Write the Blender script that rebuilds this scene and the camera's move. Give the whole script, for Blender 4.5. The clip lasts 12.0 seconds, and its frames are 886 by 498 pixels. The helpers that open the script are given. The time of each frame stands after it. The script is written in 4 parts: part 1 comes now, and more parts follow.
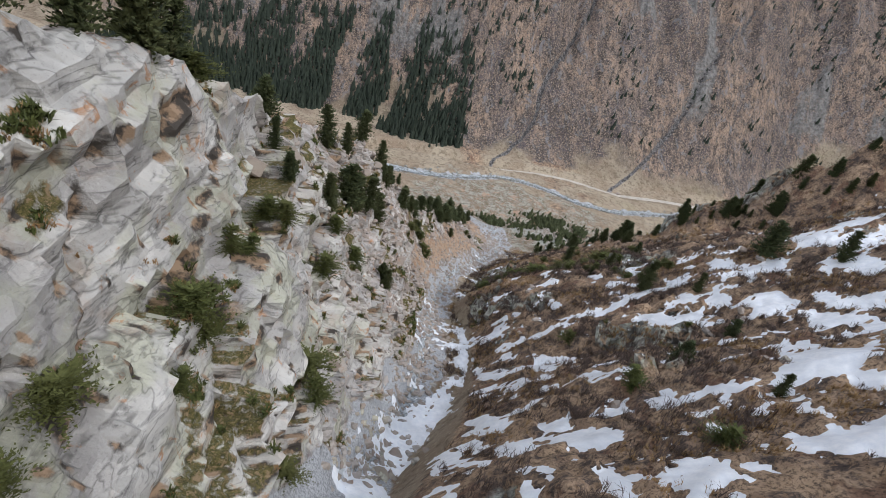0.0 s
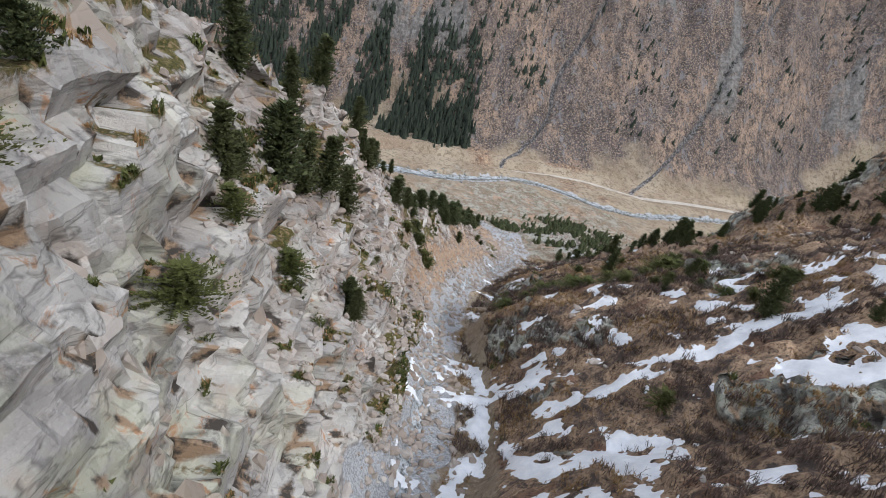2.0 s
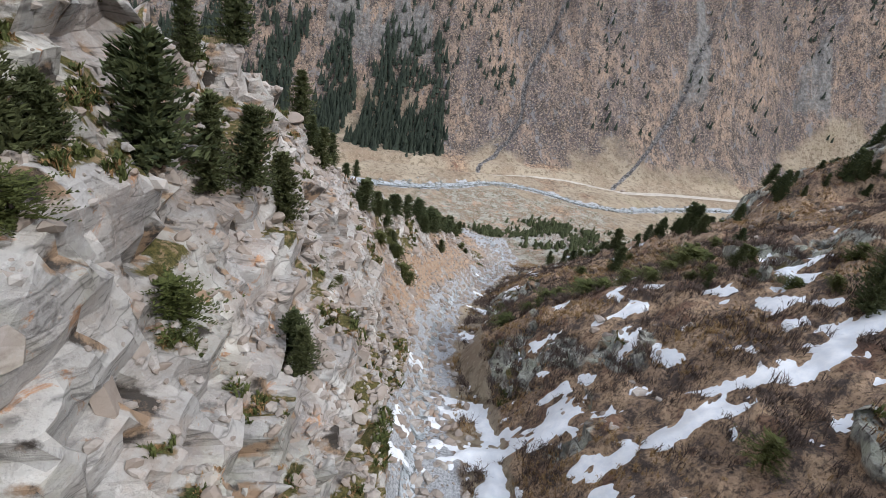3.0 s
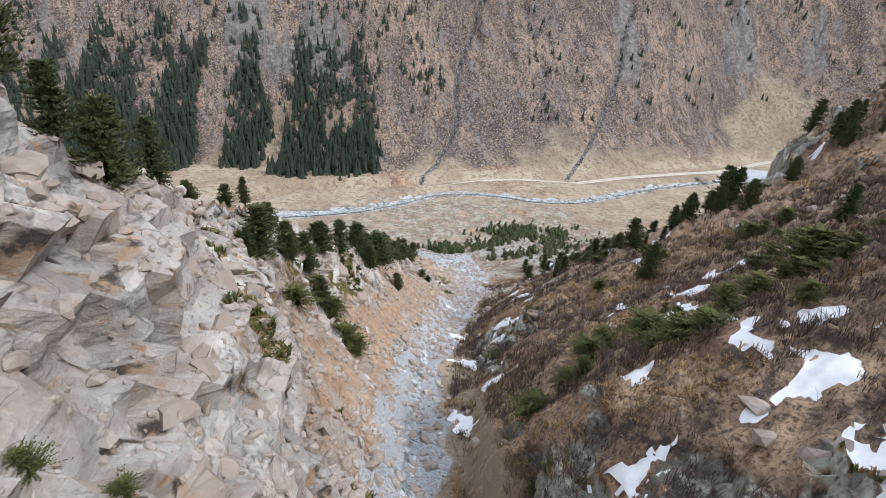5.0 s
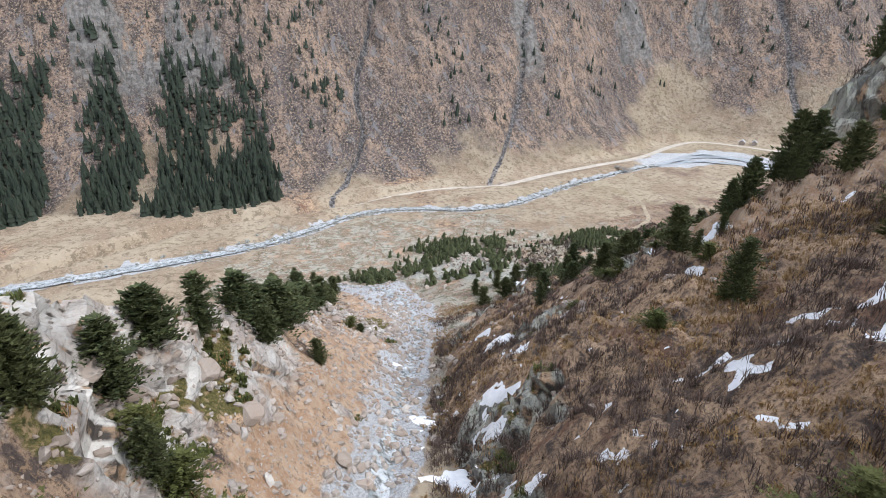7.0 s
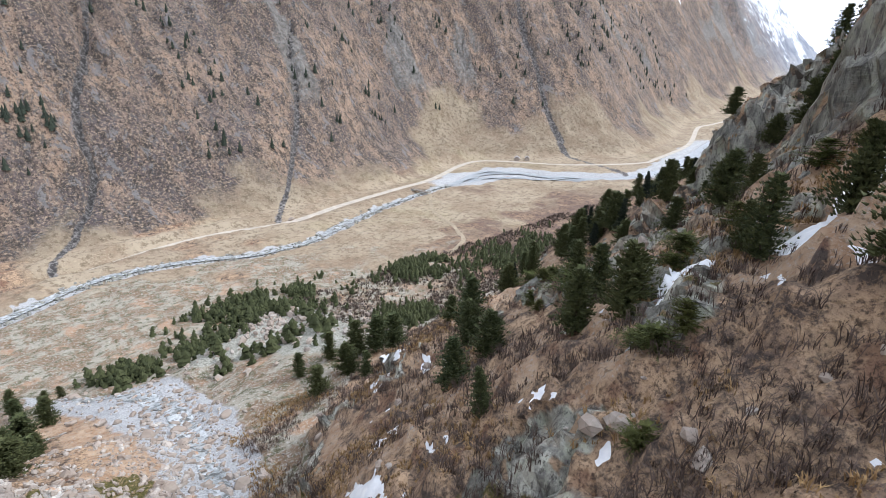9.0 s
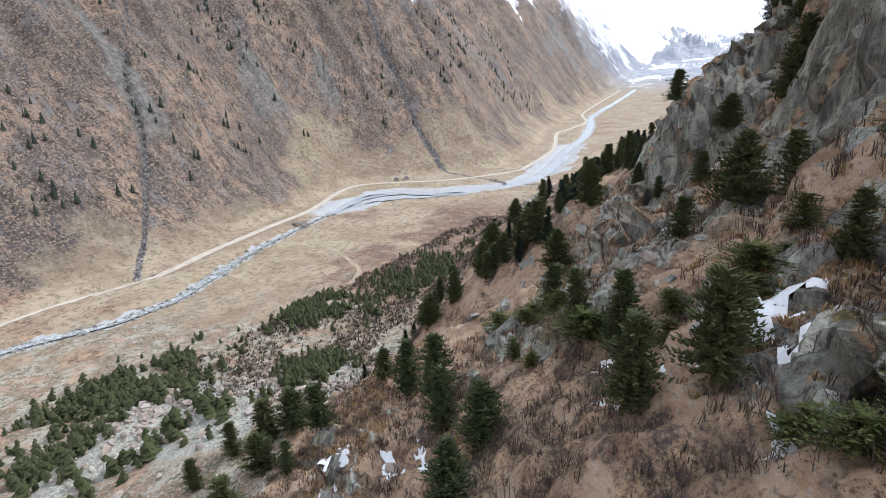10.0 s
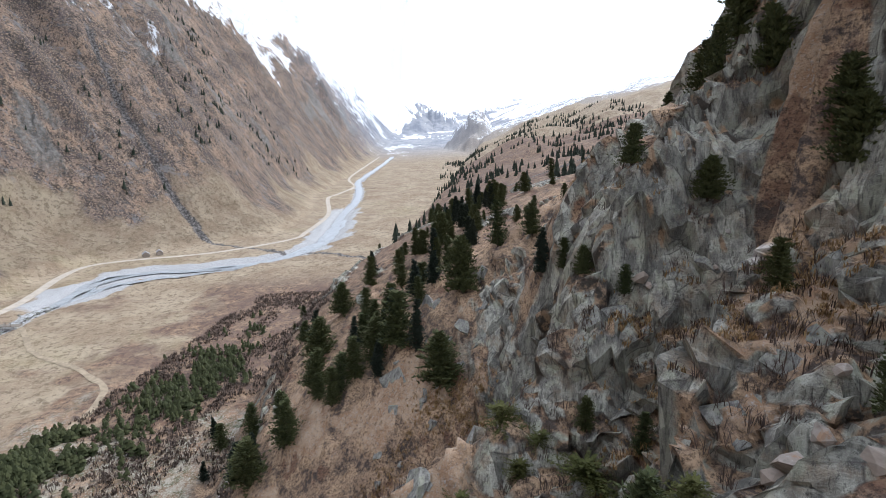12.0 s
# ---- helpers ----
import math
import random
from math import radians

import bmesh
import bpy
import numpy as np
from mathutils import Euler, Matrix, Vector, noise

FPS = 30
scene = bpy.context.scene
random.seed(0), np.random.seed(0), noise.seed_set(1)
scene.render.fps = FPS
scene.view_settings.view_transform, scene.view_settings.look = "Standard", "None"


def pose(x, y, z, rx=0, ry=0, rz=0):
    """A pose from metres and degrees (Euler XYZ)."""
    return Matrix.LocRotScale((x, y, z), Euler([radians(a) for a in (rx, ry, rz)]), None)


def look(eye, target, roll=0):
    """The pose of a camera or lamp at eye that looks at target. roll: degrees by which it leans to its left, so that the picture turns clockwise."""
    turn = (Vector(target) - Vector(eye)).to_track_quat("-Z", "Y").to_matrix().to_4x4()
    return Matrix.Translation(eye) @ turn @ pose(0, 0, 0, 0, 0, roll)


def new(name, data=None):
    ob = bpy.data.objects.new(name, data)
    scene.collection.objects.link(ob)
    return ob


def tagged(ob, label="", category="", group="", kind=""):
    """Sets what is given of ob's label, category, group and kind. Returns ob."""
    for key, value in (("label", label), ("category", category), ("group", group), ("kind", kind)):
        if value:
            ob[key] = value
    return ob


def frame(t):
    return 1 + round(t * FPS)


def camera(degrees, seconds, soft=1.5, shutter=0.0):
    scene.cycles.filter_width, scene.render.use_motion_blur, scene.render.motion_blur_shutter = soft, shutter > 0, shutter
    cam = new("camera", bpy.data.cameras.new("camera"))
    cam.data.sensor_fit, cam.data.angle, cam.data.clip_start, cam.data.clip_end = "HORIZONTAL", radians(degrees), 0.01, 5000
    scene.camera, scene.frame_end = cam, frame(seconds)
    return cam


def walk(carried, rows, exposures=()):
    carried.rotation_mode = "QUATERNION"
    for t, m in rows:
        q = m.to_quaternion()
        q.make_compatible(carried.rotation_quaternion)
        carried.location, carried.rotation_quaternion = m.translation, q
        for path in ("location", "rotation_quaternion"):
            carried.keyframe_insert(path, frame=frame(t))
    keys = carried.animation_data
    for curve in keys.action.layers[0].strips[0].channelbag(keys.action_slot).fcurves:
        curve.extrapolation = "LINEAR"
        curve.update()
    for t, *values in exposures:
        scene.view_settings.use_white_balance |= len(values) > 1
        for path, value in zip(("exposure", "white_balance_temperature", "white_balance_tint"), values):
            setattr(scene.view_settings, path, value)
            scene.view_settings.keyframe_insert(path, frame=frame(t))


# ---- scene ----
cam = camera(80.3, 12.0, soft=0.5)
# seconds, the eye, a point it looks at, and the roll in degrees
PATH = [
    (0, (2.802, -0.623, 151.472), (3.074, 1.066, 150.437), 17.2),
    (0.5, (4.232, 6.785, 146.812), (4.477, 8.478, 145.777), 17.4),
    (1, (5.48, 14.622, 141.838), (5.715, 16.32, 140.806), 17.1),
    (1.5, (6.778, 22.24, 137.147), (7.012, 23.941, 136.123), 16.9),
    (2, (8.036, 29.565, 132.259), (8.273, 31.275, 131.25), 16.0),
    (2.5, (8.958, 37.038, 127.574), (9.213, 38.759, 126.587), 14.6),
    (3, (10.102, 44.462, 123.019), (10.402, 46.194, 122.066), 12.2),
    (3.2, (10.206, 47.684, 121.17), (10.534, 49.417, 120.229), 11.3),
    (5, (15.126, 77.448, 108.069), (15.599, 79.186, 107.199), 4.9),
    (5.5, (16.644, 85.946, 104.5), (17.172, 87.677, 103.649), 3.5),
    (6, (18.116, 94.251, 101.144), (18.715, 95.968, 100.312), 2.1),
    (6.5, (19.648, 102.191, 97.999), (20.326, 103.888, 97.186), 1.2),
    (6.7, (20.222, 105.276, 96.825), (20.933, 106.963, 96.019), 1.1),
    (8.3, (32.07, 137.826, 82.966), (33.253, 139.276, 82.26), 2.0),
    (8.5, (33.989, 141.532, 81.637), (35.245, 142.928, 80.948), 1.9),
    (9, (37.991, 150.418, 78.937), (39.425, 151.652, 78.29), 1.6),
    (9.5, (42.5, 158.312, 77.14), (44.081, 159.374, 76.529), -0.5),
    (10, (47.249, 165.263, 76.033), (48.953, 166.142, 75.462), -2.2),
    (10.5, (51.947, 171.264, 75.9), (53.757, 171.938, 75.383), -3.2),
    (11, (58.5, 178.027, 75.025), (60.393, 178.47, 74.554), -2.4),
    (11.5, (64.59, 183.15, 74.79), (66.53, 183.40, 74.37), -1.4),
    (12, (71.53, 186.95, 75.18), (73.494, 186.999, 74.819), -0.6),
]
walk(cam, [(t, look(eye, target, roll)) for t, eye, target, roll in PATH],
     exposures=[(0.0, -0.16), (2.5, 0.06), (5.5, 0.34), (9.0, 0.40), (12.0, 0.2)])

# ---- sky and light ----
SUN_HEIGHT, SUN_TURN = 46.0, 132.0
world = bpy.data.worlds.new("world")
scene.world = world
world.use_nodes = True
wn, wl = world.node_tree.nodes, world.node_tree.links
wn.clear()
sky = wn.new("ShaderNodeTexSky")
sky.sky_type, sky.sun_disc = "NISHITA", False
sky.sun_elevation, sky.sun_rotation = radians(SUN_HEIGHT), radians(SUN_TURN)
sky.air_density, sky.dust_density = 1.0, 2.0
cloud_noise = wn.new("ShaderNodeTexNoise")
cloud_noise.inputs["Scale"].default_value = 1.6
cloud_noise.inputs["Detail"].default_value = 5
cloud_ramp = wn.new("ShaderNodeMapRange")
cloud_ramp.inputs["From Min"].default_value, cloud_ramp.inputs["From Max"].default_value = 0.30, 0.46
cloud_ramp.inputs["To Min"].default_value, cloud_ramp.inputs["To Max"].default_value = 0.985, 1.0
cloud_mix = wn.new("ShaderNodeMix")
cloud_mix.data_type = "RGBA"
cloud_mix.inputs[7].default_value = (9.9, 10.8, 12.6, 1)
back = wn.new("ShaderNodeBackground")
back.inputs["Strength"].default_value = 0.12
wout = wn.new("ShaderNodeOutputWorld")
wl.new(cloud_noise.outputs["Fac"], cloud_ramp.inputs["Value"])
wl.new(cloud_ramp.outputs["Result"], cloud_mix.inputs[0])
wl.new(sky.outputs["Color"], cloud_mix.inputs[6])
wl.new(cloud_mix.outputs[2], back.inputs["Color"])
wl.new(back.outputs["Background"], wout.inputs["Surface"])
sun = new("sun", bpy.data.lights.new("sun", "SUN"))
sun.data.energy, sun.data.angle, sun.data.color = 2.2, radians(9), (1.0, 0.985, 0.97)
sun_way = Vector((math.sin(radians(SUN_TURN)) * math.cos(radians(SUN_HEIGHT)), math.cos(radians(SUN_TURN)) * math.cos(radians(SUN_HEIGHT)), math.sin(radians(SUN_HEIGHT))))
sun.matrix_world = look(sun_way * 900, (0, 0, 0))

# ---- noise on arrays ----


def lattice(ix, iy, iz, seed):
    n = (ix.astype(np.int64) * 374761393 + iy.astype(np.int64) * 668265263 + iz.astype(np.int64) * 1440662683 + seed * 974634777) & 0xFFFFFFFF
    n = ((n ^ (n >> 13)) * 1274126177) & 0xFFFFFFFF
    n = ((n ^ (n >> 16)) * 2246822519) & 0xFFFFFFFF
    return ((n ^ (n >> 15)) & 0xFFFFFF) / float(0xFFFFFF)


def grain(x, y, z, seed=0):
    """Smooth value noise, 0 to 1."""
    x0, y0, z0 = np.floor(x), np.floor(y), np.floor(z)
    fx, fy, fz = x - x0, y - y0, z - z0
    fx, fy, fz = fx * fx * (3 - 2 * fx), fy * fy * (3 - 2 * fy), fz * fz * (3 - 2 * fz)
    total = 0
    for i in (0, 1):
        for j in (0, 1):
            for k in (0, 1):
                w = (fx if i else 1 - fx) * (fy if j else 1 - fy) * (fz if k else 1 - fz)
                total = total + w * lattice(x0 + i, y0 + j, z0 + k, seed)
    return total


def rough(x, y, z, size, octaves=4, seed=0):
    """Fractal noise about 0, with features of the given size in metres."""
    total, amp = 0, 1.0
    for o in range(octaves):
        s = 2.03 ** o / size
        total = total + amp * (grain(x * s, y * s, z * s, seed + o * 17) - 0.5)
        amp *= 0.5
    return total


def blocks(x, y, z, seed):
    """Cells of broken rock: a random value, the way from the cell's heart and how near the joint is."""
    x0, y0, z0 = np.floor(x), np.floor(y), np.floor(z)
    f1 = np.full(x.shape, 9.0)
    f2 = np.full(x.shape, 9.0)
    val = np.zeros(x.shape)
    off = np.zeros(x.shape + (3,))
    for i in (-1, 0, 1):
        for j in (-1, 0, 1):
            for k in (-1, 0, 1):
                cx, cy, cz = x0 + i, y0 + j, z0 + k
                dx = x - cx - lattice(cx, cy, cz, seed)
                dy = y - cy - lattice(cx, cy, cz, seed + 1)
                dz = z - cz - lattice(cx, cy, cz, seed + 2)
                d = dx * dx + dy * dy + dz * dz
                near = d < f1
                f2 = np.where(near, f1, np.minimum(f2, d))
                f1 = np.where(near, d, f1)
                val = np.where(near, lattice(cx, cy, cz, seed + 3), val)
                off = np.where(near[..., None], np.stack([dx, dy, dz], -1), off)
    return val, off, np.sqrt(f2) - np.sqrt(f1)


# ---- lie of the land ----


def along(X, Y, line):
    """Distance to a polyline, side (left is positive) and the values at its nearest point."""
    pts = np.array(line, float)
    best = np.full(X.shape, 1e18)
    side = np.zeros(X.shape)
    spot = np.zeros(X.shape)
    for n in range(len(pts) - 1):
        a, b = pts[n], pts[n + 1]
        ux, uy = b[0] - a[0], b[1] - a[1]
        s = np.clip(((X - a[0]) * ux + (Y - a[1]) * uy) / (ux * ux + uy * uy), 0, 1)
        dx, dy = X - a[0] - s * ux, Y - a[1] - s * uy
        d = dx * dx + dy * dy
        near = d < best - 1e-9
        best[near] = d[near]
        side[near] = (ux * dy - uy * dx)[near]
        spot[near] = s[near] + n
    lots = np.arange(len(pts))
    vals = np.stack([np.interp(spot, lots, pts[:, k]) for k in range(pts.shape[1])], -1)
    return np.sqrt(best), np.sign(side), vals


def smooth(a, b, v):
    t = np.clip((v - a) / (b - a), 0, 1)
    return t * t * (3 - 2 * t)


# creek bed: x, y, z, half width
CREEK = [(-16, -60, 145, 2.5), (-4.5, 0, 119, 2.5), (5.5, 33, 100, 2.8), (10.5, 45, 89.5, 3), (16, 66, 82.2, 3.4), (18.6, 85, 77, 3.4), (22.3, 108, 67, 2.9),
         (30.5, 142, 53.5, 3), (39.5, 163, 46, 3.3), (48.5, 182, 37.5, 3.8), (60, 206, 29, 4.6), (65, 226, 23, 6),
         (66, 248, 18, 7), (57, 281, 7, 6), (46, 315, -2, 5), (44, 346, -9, 5)]
# foot of the eastern hillside: x, y, z, rise per metre, height at which it levels off
EAST_GORGE = [(-11.1, -62, 146.1, 0.78, 900), (1.19, 0, 119.7, 0.78, 900), (13, 32, 103.9, 0.78, 900), (19.2, 45, 97.1, 0.83, 900), (25.7, 66, 84.7, 0.74, 900), (28.3, 85, 78, 0.76, 900), (30.4, 108, 72.8, 0.61, 900), (39.6, 142, 52.2, 0.65, 900), (45.8, 163, 44.3, 0.78, 900), (56.3, 182, 38.2, 0.62, 900), (72.6, 204, 30.6, 0.53, 900), (88, 214, 24.3, 0.41, 900)]
EAST_VALLEY = [(104, 224, 19.9, 0.74, 900), (128, 226, 10.3, 0.59, 900), (143, 228, 14.1, 0.85, 300), (162, 231, 15.4, 1.01, 56), (190, 234, 21, 0.9, 54), (240, 236, 23, 0.85, 52), (330, 225, 22, 0.6, 58), (480, 215, 24, 0.5, 75), (800, 190, 38, 0.42, 130), (1800, 100, 110, 0.4, 400), (3500, 0, 260, 0.4, 400)]
EAST = EAST_GORGE + EAST_VALLEY
# crest of the western spur
SPUR = [(-60, -80, 190), (-31, -10, 158), (-18.5, 25, 142), (-14.5, 40, 136.5), (-12.8, 55, 131), (-9.5, 70, 123.5), (-5.5, 88, 115.5), (-1, 102, 106), (2, 112, 98), (4, 122, 90.5), (4.5, 130, 87.5), (6, 139, 84),
        (9.5, 146, 79.5), (15.5, 152, 74), (20, 161, 68), (27, 176, 58), (33, 190, 49.5), (38, 208, 40), (42, 226, 30), (40, 240, 20)]
# foot of the far mountainside: x, y
FOOT = [(-900, 560), (-300, 450), (-60, 415), (60, 404), (140, 414), (220, 412), (300, 424), (380, 446), (430, 442), (475, 402), (540, 352), (600, 350), (700, 362), (820, 392), (900, 400), (1500, 420), (3500, 500)]


def ground_plane(X):
    """Height of the valley floor along the river."""
    return -8 + 0.022 * (X - 50) + 0.00002 * np.clip(X - 400, 0, None) ** 2


def land(X, Y):
    """Height of the bare land."""
    base = ground_plane(X) + 1.5
    r = np.hypot(X - 60, Y - 222)
    fan = -12 + 38 * np.exp(-r / 70)
    base = np.maximum(base, fan)
    base = base + 0.045 * np.clip(330 - Y, 0, 200) * smooth(90, 160, X)
    dc, sc, vc = along(X, Y, CREEK)
    bed = vc[..., 2] + np.clip(dc - vc[..., 3], 0, None) * 0.12
    base = np.where(Y < 262, np.where(dc < 40, np.minimum(np.maximum(base, bed), bed + 0.3 * dc), base), base)
    de, se, ve = along(X, Y, EAST)
    cliff = (20 * smooth(44, 57, de) + (2 * smooth(43, 56, de) + .5 * np.clip(de - 56, 0, 9)) * (1 - smooth(64, 80, de))) * smooth(108, 126, X) * (1 - smooth(138, 149, X)) * smooth(110, 130, Y)
    cliff = cliff + 14 * (1 - smooth(151, 160, Y)) * smooth(90, 101, X) * (1 - smooth(150, 165, X)) * smooth(132, 147, Y)
    east = ve[..., 2] + np.where(se < 0, ve[..., 4] * (1 - np.exp(-de * ve[..., 3] / ve[..., 4])) + 4 * (1 - np.exp(-de / 6)) + cliff, -de * 2)
    dp, sp, vp = along(X, Y, SPUR)
    u = dc / (dc + dp + 1e-6)
    shape = np.where(u < .35, u * .75, .2625 + (u - .35) * 1.1346)
    lo = vc[..., 2]
    west = np.where(sp < 0, lo + (vp[..., 2] - lo) * shape, vp[..., 2] - .8 * dp)
    west = np.where((sc > 0) | (Y < -50), west, -99)
    fd, fs, fv = along(X, Y, FOOT)
    d = np.where(fs > 0, fd, -fd)
    far = ground_plane(X) + 3 + np.where(d < 32, .58 * d, 18.5 + (1.2 + .2 * smooth(450, 800, X)) * (d - 32))
    far = np.where(d > -8, far, -999)
    z = np.maximum(np.maximum(base, east), np.maximum(west, far))
    return z

RIVER = [(-260, 330, 9), (-80, 335, 9), (9, 342, 9), (40, 347, 7), (61, 356, 6.5), (85, 369, 6), (109, 372, 6), (132, 365, 6), (150, 356, 5.5), (178, 356, 6), (205, 366, 8), (243, 379, 5), (294, 391, 6), (330, 398, 8),
         (375, 402, 11), (400, 385, 12), (406, 355, 13), (428, 328, 13), (450, 307, 13), (495, 296, 13), (535, 297, 14), (615, 309, 13), (700, 316, 14), (780, 321, 15), (905, 340, 16), (1040, 366, 15), (1150, 372, 14), (1700, 380, 14)]
SIDE_ARM = [(330, 397, 7), (360, 391, 9), (385, 372, 11), (393, 350, 9), (416, 336, 9), (446, 314, 8), (495, 303, 8)]
ROAD = [(-260, 345), (-60, 350), (-11, 372), (2, 383), (35, 387), (68, 389), (95, 393), (125, 401), (155, 402), (192, 394), (235, 402), (284, 408), (325, 413), (386, 434), (416, 436), (433, 416), (458, 368), (509, 326), (540, 323), (655, 330), (807, 366), (862, 362),
        (975, 360), (1150, 400), (1700, 420)]
TRACK = [(293, 383), (278, 368), (262, 352), (250, 330), (238, 312), (226, 300), (205, 296)]


def streaks(X, Y):
    """Gullies and ribs that run down the far mountainside."""
    X = X + 9 * rough(X, Y, np.zeros_like(X), 40, 4, 8)
    g1 = np.exp(-((X - 92 - (Y - 404) * 0.47 - 3 * np.sin(Y / 17)) / 2.2) ** 2)
    g2 = np.exp(-((X - 181 - (Y - 386) * 0.80 - 4 * np.sin(Y / 23)) / 2.4) ** 2)
    g3 = np.exp(-((X - 518 - (Y - 431) * 0.53) / 3.4) ** 2)
    return g1, g2, g3


# lying snow: x, y and its half width each way
SNOW_UPPER = [(32, 22, 0.9, 0.5), (24, 23, 1.1, 2.1), (19, 24, 0.8, 1.6), (40, 24, 2, 1.9), (35, 29, 0.9, 1.2), (42, 29, 1.2, 1.4), (27, 32, 3.3, 2.2), (35, 32, 0.8, 1.2), (49, 32, 1.3, 1.7), (8, 33, 2, 5.4), (21, 33, 1.9, 2), (47, 35, 2.7, 1.6), (35, 36, 0.8, 1.4), (40, 36, 1.6, 1.7), (50, 37, 2.9, 2.6), (53, 45, 2.9, 2.8), (12, 46, 2.6, 8), (65, 50, 5, 4), (16, 55, 2.6, 8), (66, 55, 1.5, 2.4), (20, 58, 2.2, 4.5), (33, 60, 1.8, 4), (69, 61, 1.4, 2.3), (64, 63, 2.7, 3)]
SNOW_MIDDLE = [(33, 73, 3.4, 1.1), (40, 73.3, 3.2, 1.3), (47, 75, 3, 1.4), (54, 78, 3, 1.6), (25.5, 76, 1.4, 4), (35, 64, 1.7, 1.3), (27, 65, 1, 4.4), (52, 66, 3.6, 3.4), (78, 67, 2.2, 3.1), (83, 75, 2.3, 3.4), (70, 76, 2.8, 3), (46, 80, 0.6, 0.8), (67, 81, 2.5, 3), (81, 81, 3.4, 4), (51, 82, 0.9, 1), (42, 84, 0.8, 1.4), (53, 87, 1, 2), (27, 88, 1.5, 6), (46, 88, 0.9, 1.3), (58, 90, 0.9, 1.2), (42, 90, 1.4, 1.9)]
SNOW_LOWER = [(39.2, 105.2, .9, 1.1), (44.8, 101.8, .6, 1.1), (50, 125, .9, 1.6), (63, 127, 2, .8), (66, 125.5, 2.4, .7), (40.4, 145.5, 1, 2.2), (45.5, 149, 1, 1.6), (33, 91, 0.9, 1.2), (52, 93, 0.8, 1.3), (58, 93, 1, 1.4), (45, 96, 0.9, 0.9), (34, 98, 0.6, 1), (49, 101, 0.8, 0.9), (54, 113, 1.1, 0.8), (53, 117, 1, 2), (60, 124, 2.4, 0.9), (32, 124, 1.2, 3.4), (38, 131, 1, 2), (45, 132, 0.8, 1.4), (96, 146, 0.9, 1.3)]
SNOW_FOOT = [(67, 145, .7, .9), (73, 148, 1, 1.6), (82, 151, 2.6, 2.8), (79.5, 154, 2.4, 1.5), (85, 148, 1.2, 1), (49, 153, 1.4, 2.4), (55, 160, 1.3, 2.4), (79.5, 160.5, 1, 1.5), (78, 162, 1, .6), (75, 161.5, .6, 1), (58, 169, 1.2, 2), (61, 178, 1.1, 2.2), (134, 200, .9, 1.6), (77, 148.5, 1.6, .7)]


def snow_field(x, y):
    """Depth of lying snow, below zero where there is none."""
    m = np.full(x.shape, -9.0)
    ragged = rough(x, y, np.zeros_like(x), 2.6, 4, 91)
    for cx, cy, rx, ry in SNOW_UPPER + SNOW_MIDDLE + SNOW_LOWER + SNOW_FOOT:
        m = np.maximum(m, 1.05 - np.hypot((x - cx) / rx, (y - cy) / ry))
    speck = smooth(44, 66, x) * (1 - smooth(84, 100, y)) * .30 - .4 * smooth(86, 98, y) - smooth(80, 90, x) * smooth(100, 140, y)
    m = np.maximum(m, -.62 + speck + rough(x * .6, y, np.zeros_like(x), 3.6, 4, 95) * 1.5)
    return m + ragged * 1.15 + rough(x, y, np.zeros_like(x), .9, 2, 97) * .8


